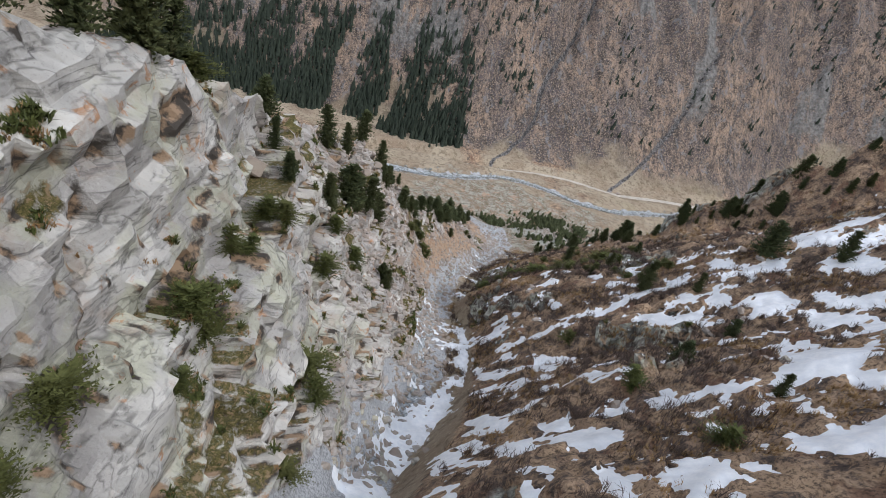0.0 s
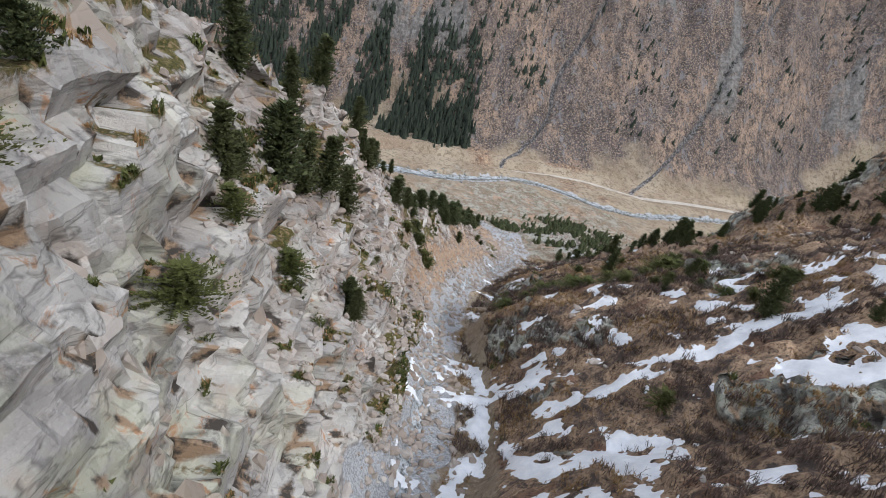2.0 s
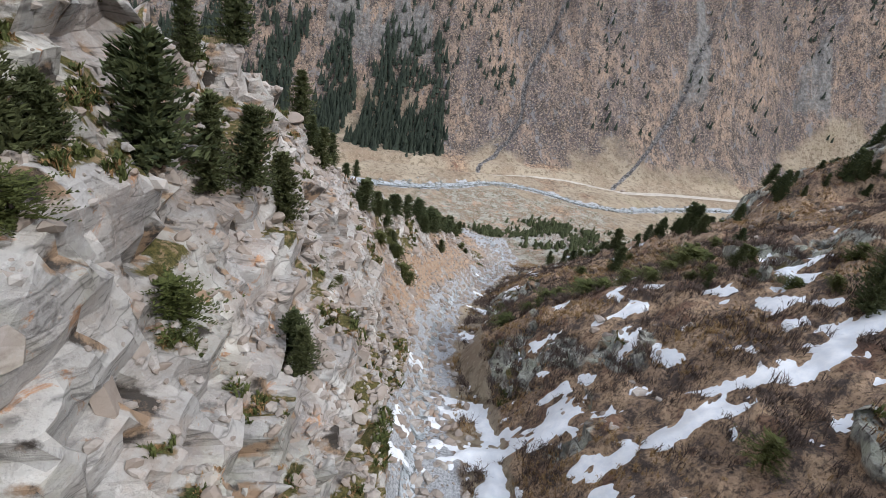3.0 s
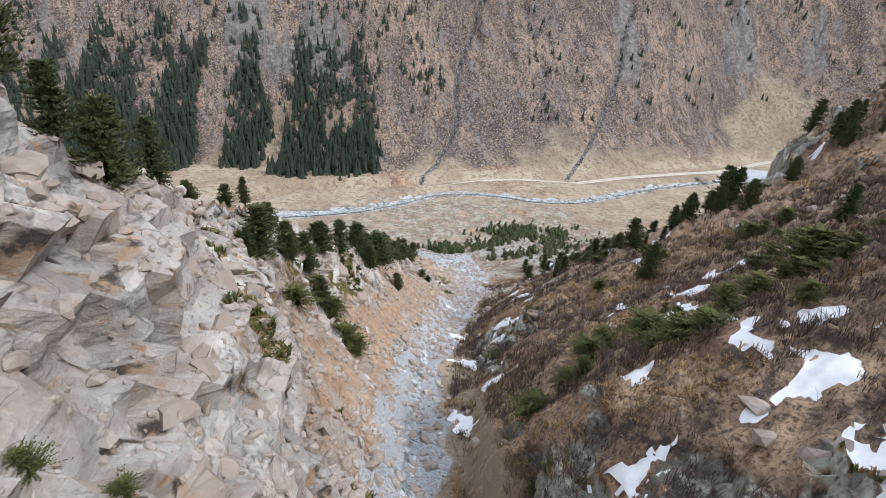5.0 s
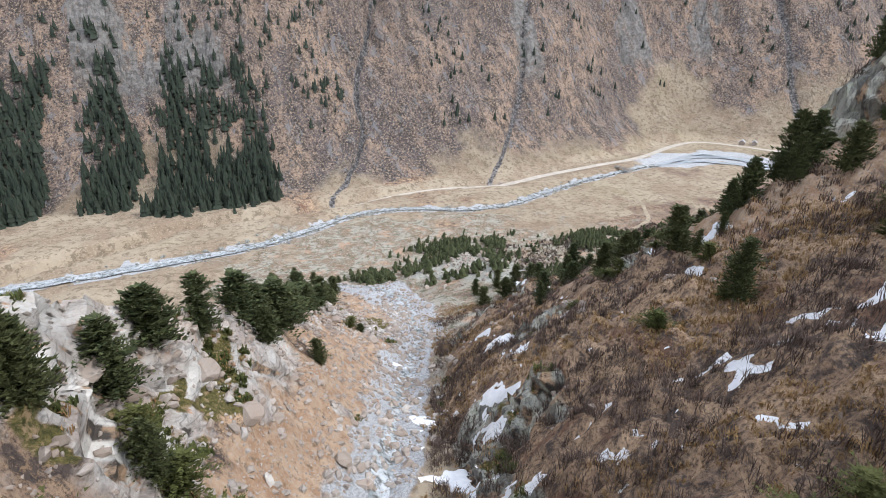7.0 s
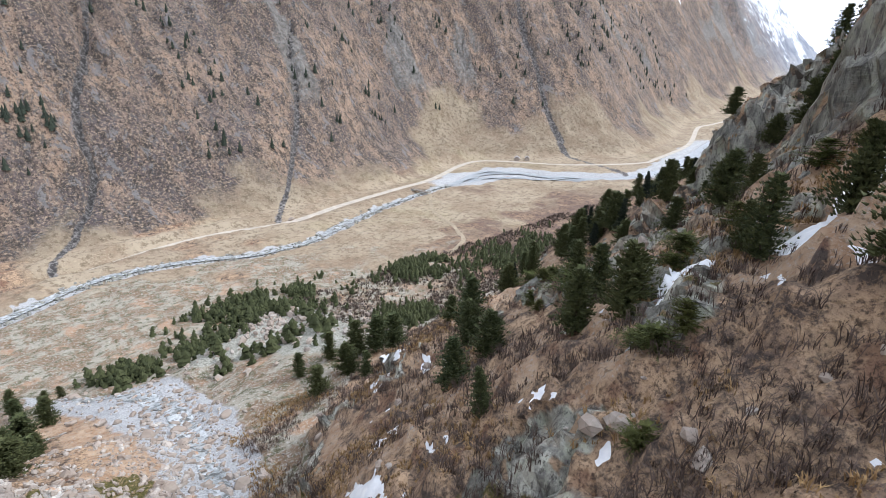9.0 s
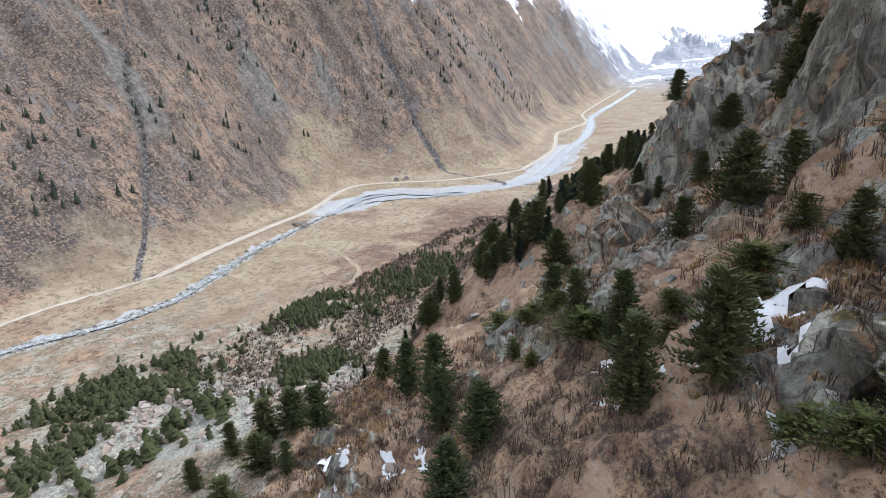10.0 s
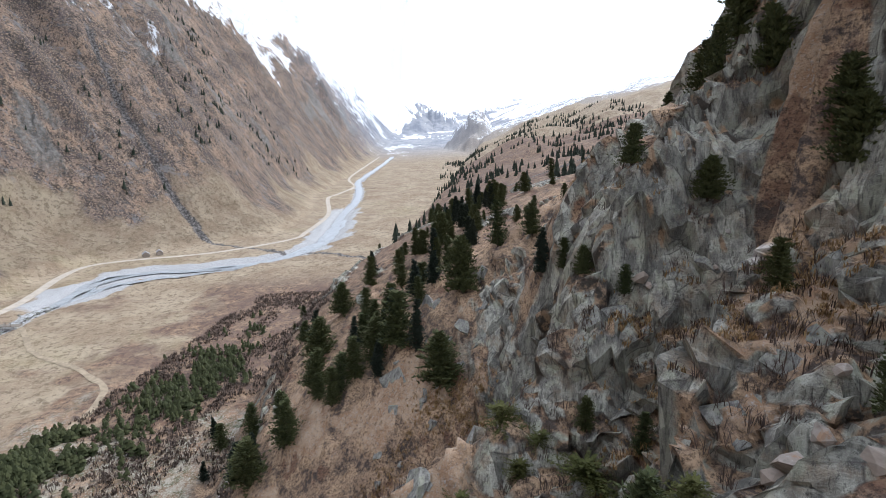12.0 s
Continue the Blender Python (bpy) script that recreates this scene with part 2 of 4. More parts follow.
def height(X, Y):
    """Height of the ground with its relief."""
    z = land(X, Y)
    fd, fs, fv = along(X, Y, FOOT)
    d = np.where(fs > 0, fd, 0)
    zero = np.zeros_like(X)
    ribs = rough(X / 1.0, Y * 0.28, zero, 55, 4, 3)
    bent = X + 18 * rough(X, Y, zero, 60, 2, 6)
    ribs = ribs + .6 * np.abs(rough(bent, Y * .22, zero, 24, 3, 4)) - .1
    z = z + smooth(24, 110, d) * ribs * np.clip(d * 0.36, 0, 70)
    z = z + smooth(8, 60, d) * rough(X, Y, zero, 14, 4, 5) * 5
    g1, g2, g3 = streaks(X, Y)
    z = z - smooth(6, 40, d) * (g1 * 4 + g2 * 4 + g3 * 4)
    # high ground that closes the valley
    crest = np.interp(Y, [-1500, -300, 60, 340, 510, 690, 920, 1300, 3000], [500, 260, 215, 290, 345, 400, 450, 620, 900])
    wall = smooth(2450, 3250, X) * (crest + 150 * rough(X, Y, zero, 260, 4, 9) + 60 * np.abs(rough(X * .2, Y, zero, 60, 3, 10)))
    knoll = 178 * np.exp(-((X - 2020) / 260) ** 2 - ((Y - 120) / 130) ** 2) * (1 + .5 * rough(X, Y, zero, 90, 4, 14))
    z = np.maximum(z, np.maximum(wall, knoll * (X > 1300)))
    hill = smooth(30, 160, 240 - Y) * smooth(140, 400, X)
    z = z + hill * rough(X, Y, zero, 120, 4, 13) * 26
    low = (Y > 270) & (Y < 470)
    x, y, v = X[low], Y[low], z[low]
    dr, _, rv = along(x, y, RIVER)
    v = v - 1.6 * (1 - smooth(rv[..., 2] * .5, rv[..., 2] * .5 + 6, dr))
    da, _, av = along(x, y, SIDE_ARM)
    v = v - 1.0 * (1 - smooth(av[..., 2] * .5, av[..., 2] * .5 + 5, da))
    dw, _, _ = along(x, y, ROAD)
    level = 1 - smooth(4, 9, dw)
    z[low] = v * (1 - level) + level * np.minimum(v, ground_plane(x) + 2.4)
    flat = np.zeros_like(z)
    flat[low] = np.maximum(level, 1 - smooth(6, 12, dr))
    soft_lie = np.ones_like(z)
    near = (X > -5) & (X < 130) & (Y > 5) & (Y < 205)
    soft_lie[near] = 1 - .85 * smooth(-.35, .1, snow_field(X[near], Y[near]))
    z = z + rough(X, Y, zero, 9, 3, 21) * 1.4 * (1 - flat)
    z = z + rough(X, Y, zero, 2.4, 2, 23) * .35 * (1 - flat) * soft_lie
    de, se, _ = along(X, Y, EAST)
    z = z + soft_lie * (se < 0) * smooth(2, 8, de) * (1 - smooth(140, 220, X)) * (np.abs(rough(X, Y, zero, 3.4, 3, 25)) * 2.6 + rough(X, Y, zero, 1.3, 2, 27) * .7)
    return z


def spread(stretches):
    """Grid lines with the given spacing in each stretch: start, end, spacing."""
    out = []
    for a, b, s in stretches:
        out.append(np.linspace(a, b, max(2, int(round((b - a) / s)) + 1))[:-1])
    return np.concatenate(out + [np.array([stretches[-1][1]])])


GX = spread([(-3500, -1200, 230), (-1200, -300, 60), (-300, -70, 9), (-70, -40, 2), (-40, 60, .5), (60, 135, .6), (135, 260, 1.7), (260, 560, 4), (560, 1100, 12), (1100, 2000, 30), (2000, 3400, 36), (3400, 4200, 100)])
GY = spread([(-3000, -700, 230), (-700, -160, 40), (-160, -40, 6), (-40, -10, 1.5), (-10, 190, .5), (190, 225, 1), (225, 330, 1.7), (330, 520, 2.2), (520, 800, 6), (800, 1500, 25), (1500, 4000, 120)])
X, Y = np.meshgrid(GX, GY)
Z = height(X, Y)
zy, zx = np.gradient(Z, GY, GX)
steep = np.hypot(zx, zy)
nrm = np.stack([-zx, -zy, np.ones_like(Z)], -1)
nrm /= np.linalg.norm(nrm, axis=-1, keepdims=True)

# ---- what covers the land ----
zero = np.zeros_like(X)
dc, sc, vc = along(X, Y, CREEK)
de, se, ve = along(X, Y, EAST)
dp, sp, vp = along(X, Y, SPUR)
fd, fs, fv = along(X, Y, FOOT)
far_d = np.where(fs > 0, fd, 0)
west_side = ((sc > 0) & (fs < 0) & (Y < 262)) * (1 - smooth(45, 70, dp))
east_side = ((se < 0) & (X < 900)).astype(float)
n_big = rough(X, Y, Z * .6, 16, 4, 31)
n_mid = rough(X, Y, Z * .6, 5, 3, 37)
bed_w = vc[..., 3] * (1 - .9 * smooth(262, 300, Y))
bed = (1 - smooth(bed_w * .8, bed_w * 1.25 + 1.5, dc + n_mid * 3)) * (1 - smooth(284, 300, Y))
rock = west_side * smooth(.62, .95, steep + n_big * .7 + .12) * (1 - .8 * smooth(90, 124, Y + n_big * 40) * (1 - smooth(8, 14, dc + n_big * 16)))
rock = np.maximum(rock, west_side * smooth(.12, .2, n_big) * .9 * (1 - smooth(190, 215, Y)))
face = smooth(86, 98, X + 7 * smooth(165, 175, Y)) * (1 - smooth(148, 166, X)) * smooth(138, 146, Y) * (1 - smooth(178, 193, Y))
leaf_n = rough(X * .8 + Y * .6, (Y * .8 - X * .6) * .35, zero, 7, 4, 39)
rock = np.maximum(rock, east_side * np.maximum(smooth(.17, .26, n_big) * (X < 260), face * smooth(-.04, .09, .6 * n_big + .7 * leaf_n + .30 * smooth(.75, 1.3, steep))))
rock = np.maximum(rock, east_side * (1 - smooth(3, 9, de + n_mid * 10)) * smooth(.02, .12, n_big + .05) * (X < 75))
rock = np.maximum(rock, smooth(40, 75, far_d) * smooth(.10, .3, rough(X, Y * .35, zero, 26, 5, 41) + .3 * rough(X, Y * .3, zero, 90, 3, 44)) * .6)
rock = rock * (1 - bed)
lying = (X > -5) & (X < 100) & (Y > 5) & (Y < 150) & (sc < 0)
rock[lying] *= 1 - smooth(-.3, .1, snow_field(X[lying], Y[lying]))
debris = west_side * smooth(84, 114, Y + n_big * 24) * (1 - .7 * smooth(9, 16, dc + n_mid * 10)) * (1 - rock)
debris = np.maximum(debris, east_side * smooth(52, 72, X) * (1 - smooth(150, 175, X)) * smooth(122, 150, Y) * smooth(-.12, .06, n_mid + .5 * n_big) * (1 - rock) * .9)
r_fan = np.hypot(X - 118, (Y - 258) * 1.3)
boulders = (1 - smooth(26, 48, r_fan + n_big * 40)) * (east_side < .5) * (1 - bed)
meadow = (1 - east_side) * (1 - west_side) * (1 - smooth(0, 40, far_d)) * (1 - bed)
low = (Y > 270) & (Y < 470)
drv, rvv = np.full_like(X, 999.0), np.ones(X.shape + (3,))
drv[low], _, rvv[low] = along(X[low], Y[low], RIVER)
gravel = 1 - smooth(rvv[..., 2] * .42, rvv[..., 2] * .42 + 2, drv + n_mid * 6)
braid = smooth(300, 340, X) * (1 - smooth(640, 760, X)) * (1 - smooth(10, 24, drv + n_big * 14))
gravel = np.maximum(gravel, braid)
g1, g2, g3 = streaks(X, Y)
gully = np.maximum(np.maximum(g1 * (Y > 396), g2 * (Y > 392)), g3) * smooth(0, 8, far_d + 6)
altitude = Z + n_big * 120 + rough(X, Y, zero, 130, 4, 43) * 240
snowline = np.maximum(smooth(230, 420, altitude) * .8 * (X > 500), smooth(30, 90, altitude - ground_plane(X) * .9) * np.maximum(smooth(1500, 2000, X) * .5, smooth(2350, 2600, X)))

# broken rock: blocks stand out of the face by their own measure
push = np.zeros_like(Z)
where = rock > .04
bx, by, bz = X[where], Y[where], Z[where]
tilt_x = bx * .86 + bz * .5
tilt_z = bz * .86 - bx * .5
warp = rough(bx, by, bz, 6, 3, 51) * 1.6
total, gaps = np.zeros_like(bx), np.zeros_like(bx)
for size, tall, lift, lean, seed in ((15.0, .6, 1.9, 2.3, 61), (5.6, .42, 1.2, 1.7, 71), (1.9, .5, .4, .5, 81)):
    stand = bx > 75
    v, off, joint = blocks(np.where(stand, (bx + .25 * bz) / (size * .55), tilt_x / size) + warp * .06, (by + bz * .35) / (size * 1.5) + warp * .06,
                           np.where(stand, (bz + .45 * bx) / (size * 1.5), tilt_z / (size * tall)) + warp * .06, seed)
    aim = np.stack([lattice(np.floor(v * 9e5), np.zeros_like(v), np.zeros_like(v), seed + k) - .5 for k in (5, 6, 7)], -1)
    gaps = np.maximum(gaps, 1 - smooth(.0, .012 + .2 / size, joint)) if size > 2 else gaps
    sheet = 1.0 if size > 9 else 1 - .35 * (1 - smooth(40, 62, by)) * (bx < 60)
    total += sheet * (lift * (v - .5) * 1.1 + lean * (off * aim).sum(-1) * 2 - lift * .25 * (1 - smooth(0, .09, joint)))
calm = 1 - .4 * smooth(92, 122, by) * (bx < 60) - .15 * (bx > 75)
clefts = np.zeros_like(Z)
clefts[where] = gaps * rock[where]
push[where] = total * rock[where] * calm
PX, PY, PZ = X + nrm[..., 0] * push, Y + nrm[..., 1] * push, Z + nrm[..., 2] * push

# ledges of the rock hold soil and plants
ax = np.stack([np.gradient(PX, axis=1), np.gradient(PY, axis=1), np.gradient(PZ, axis=1)], -1)
ay = np.stack([np.gradient(PX, axis=0), np.gradient(PY, axis=0), np.gradient(PZ, axis=0)], -1)
face_n = np.cross(ax, ay)
lie = face_n[..., 2] / (np.linalg.norm(face_n, axis=-1) + 1e-9)
moss = (X < 75) * (1 - .35 * (Y < 60)) * smooth(.86, .98, lie + n_mid * 1.3 - .10) * smooth(.2, .5, rock) * (fs < 0)
rock = rock * (1 - .7 * moss)
rock = np.where((se < 0) & (X > 75) & (X < 200), rock * (1 - .9 * smooth(.70, .86, lie + n_mid * .35)), rock)
# No ground cover: how strongly distance haze is tinted into the colour.
far_haze = smooth(1400, 2300, X)
heath_floor = smooth(130, 170, X) * (1 - smooth(330, 420, X)) * (1 - smooth(296, 320, Y + n_big * 40 - (X - 200) * .08))
meadow = meadow * (1 - .9 * heath_floor)
fan_m = (1 - smooth(60, 115, np.hypot((X - 96) * .8, Y - 262) + n_big * 50)) * (1 - east_side) * (1 - west_side) * (1 - bed) * (1 - boulders)

# ---- materials ----


class Paint:
    """A small helper that wires one material."""

    def __init__(self, name, roughness=.9, specular=.25):
        self.mat = bpy.data.materials.new(name)
        self.mat.use_nodes = True
        self.nodes, self.links = self.mat.node_tree.nodes, self.mat.node_tree.links
        self.shader = self.nodes["Principled BSDF"]
        self.shader.inputs["Roughness"].default_value = roughness
        self.shader.inputs["Specular IOR Level"].default_value = specular
        self.place = self.nodes.new("ShaderNodeNewGeometry").outputs["Position"]

    def put(self, socket, value):
        if hasattr(value, "is_linked"):
            self.links.new(value, socket)
        else:
            socket.default_value = value

    def noise(self, scale, detail=5, rough_by=.6, place=None, stretch=None, distort=0.0):
        n = self.nodes.new("ShaderNodeTexNoise")
        n.inputs["Scale"].default_value, n.inputs["Detail"].default_value = scale, detail
        n.inputs["Roughness"].default_value, n.inputs["Distortion"].default_value = rough_by, distort
        where_at = place or self.place
        if stretch:
            m = self.nodes.new("ShaderNodeMapping")
            m.inputs["Rotation"].default_value = stretch[0]
            m.inputs["Scale"].default_value = stretch[1]
            self.links.new(where_at, m.inputs["Vector"])
            where_at = m.outputs["Vector"]
        self.links.new(where_at, n.inputs["Vector"])
        return n.outputs["Fac"]

    def cells(self, scale, feature="DISTANCE_TO_EDGE", stretch=None):
        n = self.nodes.new("ShaderNodeTexVoronoi")
        n.feature = feature
        n.inputs["Scale"].default_value = scale
        where_at = self.place
        if stretch:
            m = self.nodes.new("ShaderNodeMapping")
            m.inputs["Rotation"].default_value, m.inputs["Scale"].default_value = stretch
            self.links.new(where_at, m.inputs["Vector"])
            where_at = m.outputs["Vector"]
        self.links.new(where_at, n.inputs["Vector"])
        return n.outputs["Distance"] if feature != "F1" else n.outputs["Color"]

    def span(self, value, a, b, c=0.0, d=1.0):
        n = self.nodes.new("ShaderNodeMapRange")
        n.inputs["From Min"].default_value, n.inputs["From Max"].default_value = a, b
        n.inputs["To Min"].default_value, n.inputs["To Max"].default_value = c, d
        self.put(n.inputs["Value"], value)
        return n.outputs["Result"]

    def maths(self, kind, a, b):
        n = self.nodes.new("ShaderNodeMath")
        n.operation = kind
        self.put(n.inputs[0], a)
        self.put(n.inputs[1], b)
        return n.outputs[0]

    def mix(self, fac, a, b, blend="MIX"):
        n = self.nodes.new("ShaderNodeMix")
        n.data_type, n.blend_type = "RGBA", blend
        self.put(n.inputs[0], fac)
        for socket, v in ((n.inputs[6], a), (n.inputs[7], b)):
            self.put(socket, v if hasattr(v, "is_linked") else (*v, 1))
        return n.outputs[2]

    def masks(self, name):
        a = self.nodes.new("ShaderNodeAttribute")
        a.attribute_name = name
        s = self.nodes.new("ShaderNodeSeparateColor")
        self.links.new(a.outputs["Color"], s.inputs["Color"])
        return s.outputs[0], s.outputs[1], s.outputs[2]

    def edge(self, mask, noise_value, depth=.7, crisp=.12):
        """A mask whose border follows the noise."""
        v = self.maths("ADD", mask, self.maths("MULTIPLY", self.maths("SUBTRACT", noise_value, .5), depth))
        return self.span(v, .5 - crisp, .5 + crisp)

    def random(self):
        return self.nodes.new("ShaderNodeObjectInfo").outputs["Random"]

    def island(self):
        return self.nodes.new("ShaderNodeNewGeometry").outputs["Random Per Island"]

    def bump(self, value, strength, distance):
        n = self.nodes.new("ShaderNodeBump")
        n.inputs["Strength"].default_value, n.inputs["Distance"].default_value = strength, distance
        self.put(n.inputs["Height"], value)
        self.links.new(n.outputs["Normal"], self.shader.inputs["Normal"])

    def done(self, colour):
        self.put(self.shader.inputs["Base Color"], colour if hasattr(colour, "is_linked") else (*colour, 1))
        return self.mat


def rock_colours(p):
    """Pale gneiss with soft bands, lichen, rust and dark streaks."""
    bands = p.noise(.8, 7, .7, stretch=((.2, .55, .3), (.3, .3, 2.4)), distort=.7)
    big = p.noise(.10, 4, .6)
    fine = p.noise(4.0, 7, .75)
    c = p.mix(p.span(big, .40, .60), (.385, .365, .348), (.585, .565, .53))
    axes = p.nodes.new("ShaderNodeSeparateXYZ")
    p.links.new(p.place, axes.inputs[0])
    upper = p.span(axes.outputs[1], 80, 48)
    c = p.mix(p.maths("MULTIPLY", upper, p.span(p.noise(.16, 4, .6, distort=.4), .51, .60, 0, .65)), c, (.485, .485, .36))
    c = p.mix(p.maths("MULTIPLY", p.span(upper, 0, 1, 1, 0), p.span(p.noise(.3, 5, .65), .42, .6, 0, .75)), c, (.35, .285, .245))
    c = p.mix(p.span(p.noise(.23, 5, .65, distort=.5), .55, .66, 0, .6), c, (.46, .37, .31))
    c = p.mix(p.span(p.noise(.4, 7, .7, distort=.9), .60, .66, 0, .85), c, (.46, .24, .12))
    c = p.mix(p.span(bands, .56, .67, 0, .65), c, (.17, .16, .16))
    c = p.mix(p.span(fine, .56, .70, 0, .38), c, (.13, .12, .11))
    c = p.mix(p.span(fine, .46, .32, 0, .55), c, (.56, .55, .52))
    lay = ((.5, .55, .4), (.55, 1.0, 1.9))
    facet = p.span(p.cells(.20, "F1", lay), .25, .75, .84, 1.12)
    facet = p.maths("MULTIPLY", facet, p.span(p.cells(.62, "F1", lay), .25, .75, .90, 1.06))
    c = p.mix(1.0, c, facet, "MULTIPLY")
    seam = p.maths("MULTIPLY", p.span(p.cells(.20, "DISTANCE_TO_EDGE", lay), .0, .018, .5, 0.0), p.span(p.noise(.35, 4, .6), .56, .64))
    seam = p.maths("MAXIMUM", seam, p.maths("MULTIPLY", p.span(p.cells(.62, "DISTANCE_TO_EDGE", lay), .0, .05, .45, 0.0), p.span(p.noise(.28, 4, .6), .60, .68)))
    c = p.mix(seam, c, (.05, .045, .04))
    crack = p.maths("ABSOLUTE", p.maths("SUBTRACT", p.noise(.30, 3, .5, stretch=((.5, .55, .4), (.35, .8, 2.2)), distort=.15), .5), 0.0)
    lines = p.maths("MULTIPLY", p.span(crack, .0, .022, .5, 0.0), p.span(p.noise(.5, 4, .6), .44, .54))
    folds = p.maths("ABSOLUTE", p.maths("SUBTRACT", p.noise(.11, 4, .55, stretch=((.5, .6, .35), (.4, .7, 2.6)), distort=.3), .5), 0.0)
    lines = p.maths("MAXIMUM", lines, p.maths("MULTIPLY", p.span(folds, .0, .02, .6, 0.0), p.span(p.noise(.8, 4, .7), .40, .52)))
    c = p.mix(lines, c, (.035, .033, .03))
    return c, fine, bands, crack


def ground_material():
    p = Paint("ground")
    rock_m, debris_m, gravel_m = p.masks("cover_a")
    meadow_m, far_m, boulder_m = p.masks("cover_b")
    gully_m, snow_m, east_m = p.masks("cover_c")
    n1, n2, n3 = p.noise(.09, 5, .6), p.noise(.55, 6, .65), p.noise(3.2, 6, .75)
    n4 = p.noise(1.6, 6, .7, distort=.5)
    heath = p.mix(p.span(n2, .45, .55), (.085, .066, .058), (.31, .215, .15))
    heath = p.mix(p.span(p.noise(.26, 8, .78, distort=.4), .47, .575, 0, .95), heath, (.48, .335, .22))
    heath = p.mix(p.span(n4, .53, .60, 0, .9), heath, (.30, .20, .125))
    heath = p.mix(p.span(p.noise(.2, 5, .65), .55, .62, 0, .75), heath, (.19, .105, .07))
    heath = p.mix(p.span(n3, .49, .62, 0, .8), heath, (.032, .025, .024))
    axes = p.nodes.new("ShaderNodeSeparateXYZ")
    p.links.new(p.place, axes.inputs[0])
    brush = p.maths("MULTIPLY", p.span(axes.outputs[0], 165, 260), p.span(p.noise(.07, 7, .72), .40, .56, .25, .85))
    heath = p.mix(brush, heath, p.mix(n4, (.075, .052, .047), (.185, .125, .10)))
    slope = p.mix(p.span(p.noise(.04, 7, .72, stretch=((0, 0, .35), (1, .4, .4)), distort=.3), .44, .56), (.105, .085, .085), (.35, .245, .18))
    slope = p.mix(p.span(p.noise(.02, 5, .65), .5, .58, 0, .6), slope, (.14, .115, .115))
    slope = p.mix(p.span(p.noise(.2, 7, .75, stretch=((0, 0, 0), (1, .45, .45))), .48, .56, 0, .9), slope, (.065, .055, .05))
    slope = p.mix(p.span(p.noise(.42, 5, .7, stretch=((0, 0, .3), (1, .6, .5))), .55, .60, 0, .85), slope, (.10, .097, .10))
    slope = p.mix(p.span(p.noise(.75, 6, .75), .5, .6, 0, .85), slope, (.42, .32, .235))
    slope = p.mix(p.span(p.noise(.5, 8, .85), .53, .57, 0, .9), slope, (.038, .034, .032))
    slope = p.mix(p.span(p.noise(.11, 8, .8, stretch=((0, 0, .25), (1, .5, .6)), distort=.5), .56, .60, 0, .85), slope, p.mix(n2, (.12, .118, .125), (.30, .29, .29)))
    grass = p.mix(p.span(p.noise(.04, 6, .65), .4, .6), (.35, .29, .215), (.25, .19, .135))
    grass = p.mix(p.span(p.noise(.024, 4, .6), .55, .66, 0, .5), grass, (.20, .135, .095))
    grass = p.mix(p.span(p.noise(.3, 7, .75), .50, .58, 0, .85), grass, (.15, .115, .08))
    grass = p.mix(p.span(p.noise(.013, 5, .65), .56, .68, 0, .2), grass, (.26, .255, .125))
    grass = p.mix(p.span(p.noise(1.3, 6, .75), .52, .64, 0, .7), grass, (.42, .35, .255))
    scrub = p.mix(p.span(p.noise(.16, 7, .75), .45, .53), (.31, .285, .235), (.20, .135, .09))
    scrub = p.mix(p.span(p.noise(.5, 6, .75), .50, .58, 0, .9), scrub, (.085, .085, .045))
    scrub = p.mix(p.span(p.noise(.12, 5, .65), .56, .63, 0, .8), scrub, (.37, .23, .15))
    scrub = p.mix(p.span(p.noise(2.2, 6, .8), .52, .6, 0, .8), scrub, (.46, .455, .42))
    c = p.mix(p.edge(far_m, n1, .5), heath, slope)
    c = p.mix(p.edge(meadow_m, n2, .7, .3), c, grass)
    fan_v, moss_v, haze_v = p.masks("cover_d")
    c = p.mix(p.edge(fan_v, n1, .6, .2), c, scrub)
    debris = p.mix(p.span(n2, .4, .6), (.32, .20, .125), (.44, .32, .225))
    debris = p.mix(p.span(n3, .52, .66), debris, (.40, .37, .34))
    debris = p.mix(p.span(n4, .53, .66, 0, .85), debris, (.15, .10, .06))
    c = p.mix(p.edge(debris_m, n2, .6), c, debris)
    talus = p.mix(p.span(p.noise(2.4, 6, .75), .4, .6), (.17, .165, .14), (.45, .45, .40))
    c = p.mix(p.edge(boulder_m, n2, .6), c, talus)
    stone, fine, bands, joints = rock_colours(p)
    rock_f = p.edge(rock_m, n2, .6, .12)
    dull = p.mix(p.span(p.noise(.3, 6, .7), .42, .6), (.13, .125, .12), (.26, .25, .235))
    stone = p.mix(p.edge(far_m, n1, .3), stone, dull)
    # East-side schist: shade of the north face is part of its dark tone.
    dim_schist = p.mix(p.span(p.noise(.5, 7, .75, stretch=((.15, .3, .2), (1.7, 1.7, .4))), .42, .58), (.165, .162, .15), (.40, .40, .35))
    dim_schist = p.mix(p.span(p.noise(.22, 6, .7), .52, .62, 0, .6), dim_schist, (.27, .205, .145))
    dim_schist = p.mix(p.span(n2, .52, .62, 0, .6), dim_schist, (.40, .42, .33))
    plates = ((.15, .3, .2), (1.9, 1.2, .55))
    dim_schist = p.mix(1.0, dim_schist, p.span(p.cells(.34, "F1", plates), .25, .75, .62, 1.3), "MULTIPLY")
    dim_schist = p.mix(p.maths("MULTIPLY", p.span(p.cells(.34, "DISTANCE_TO_EDGE", plates), .0, .04, .8, 0.0), p.span(p.noise(.4, 4, .6), .48, .58)), dim_schist, (.06, .055, .052))
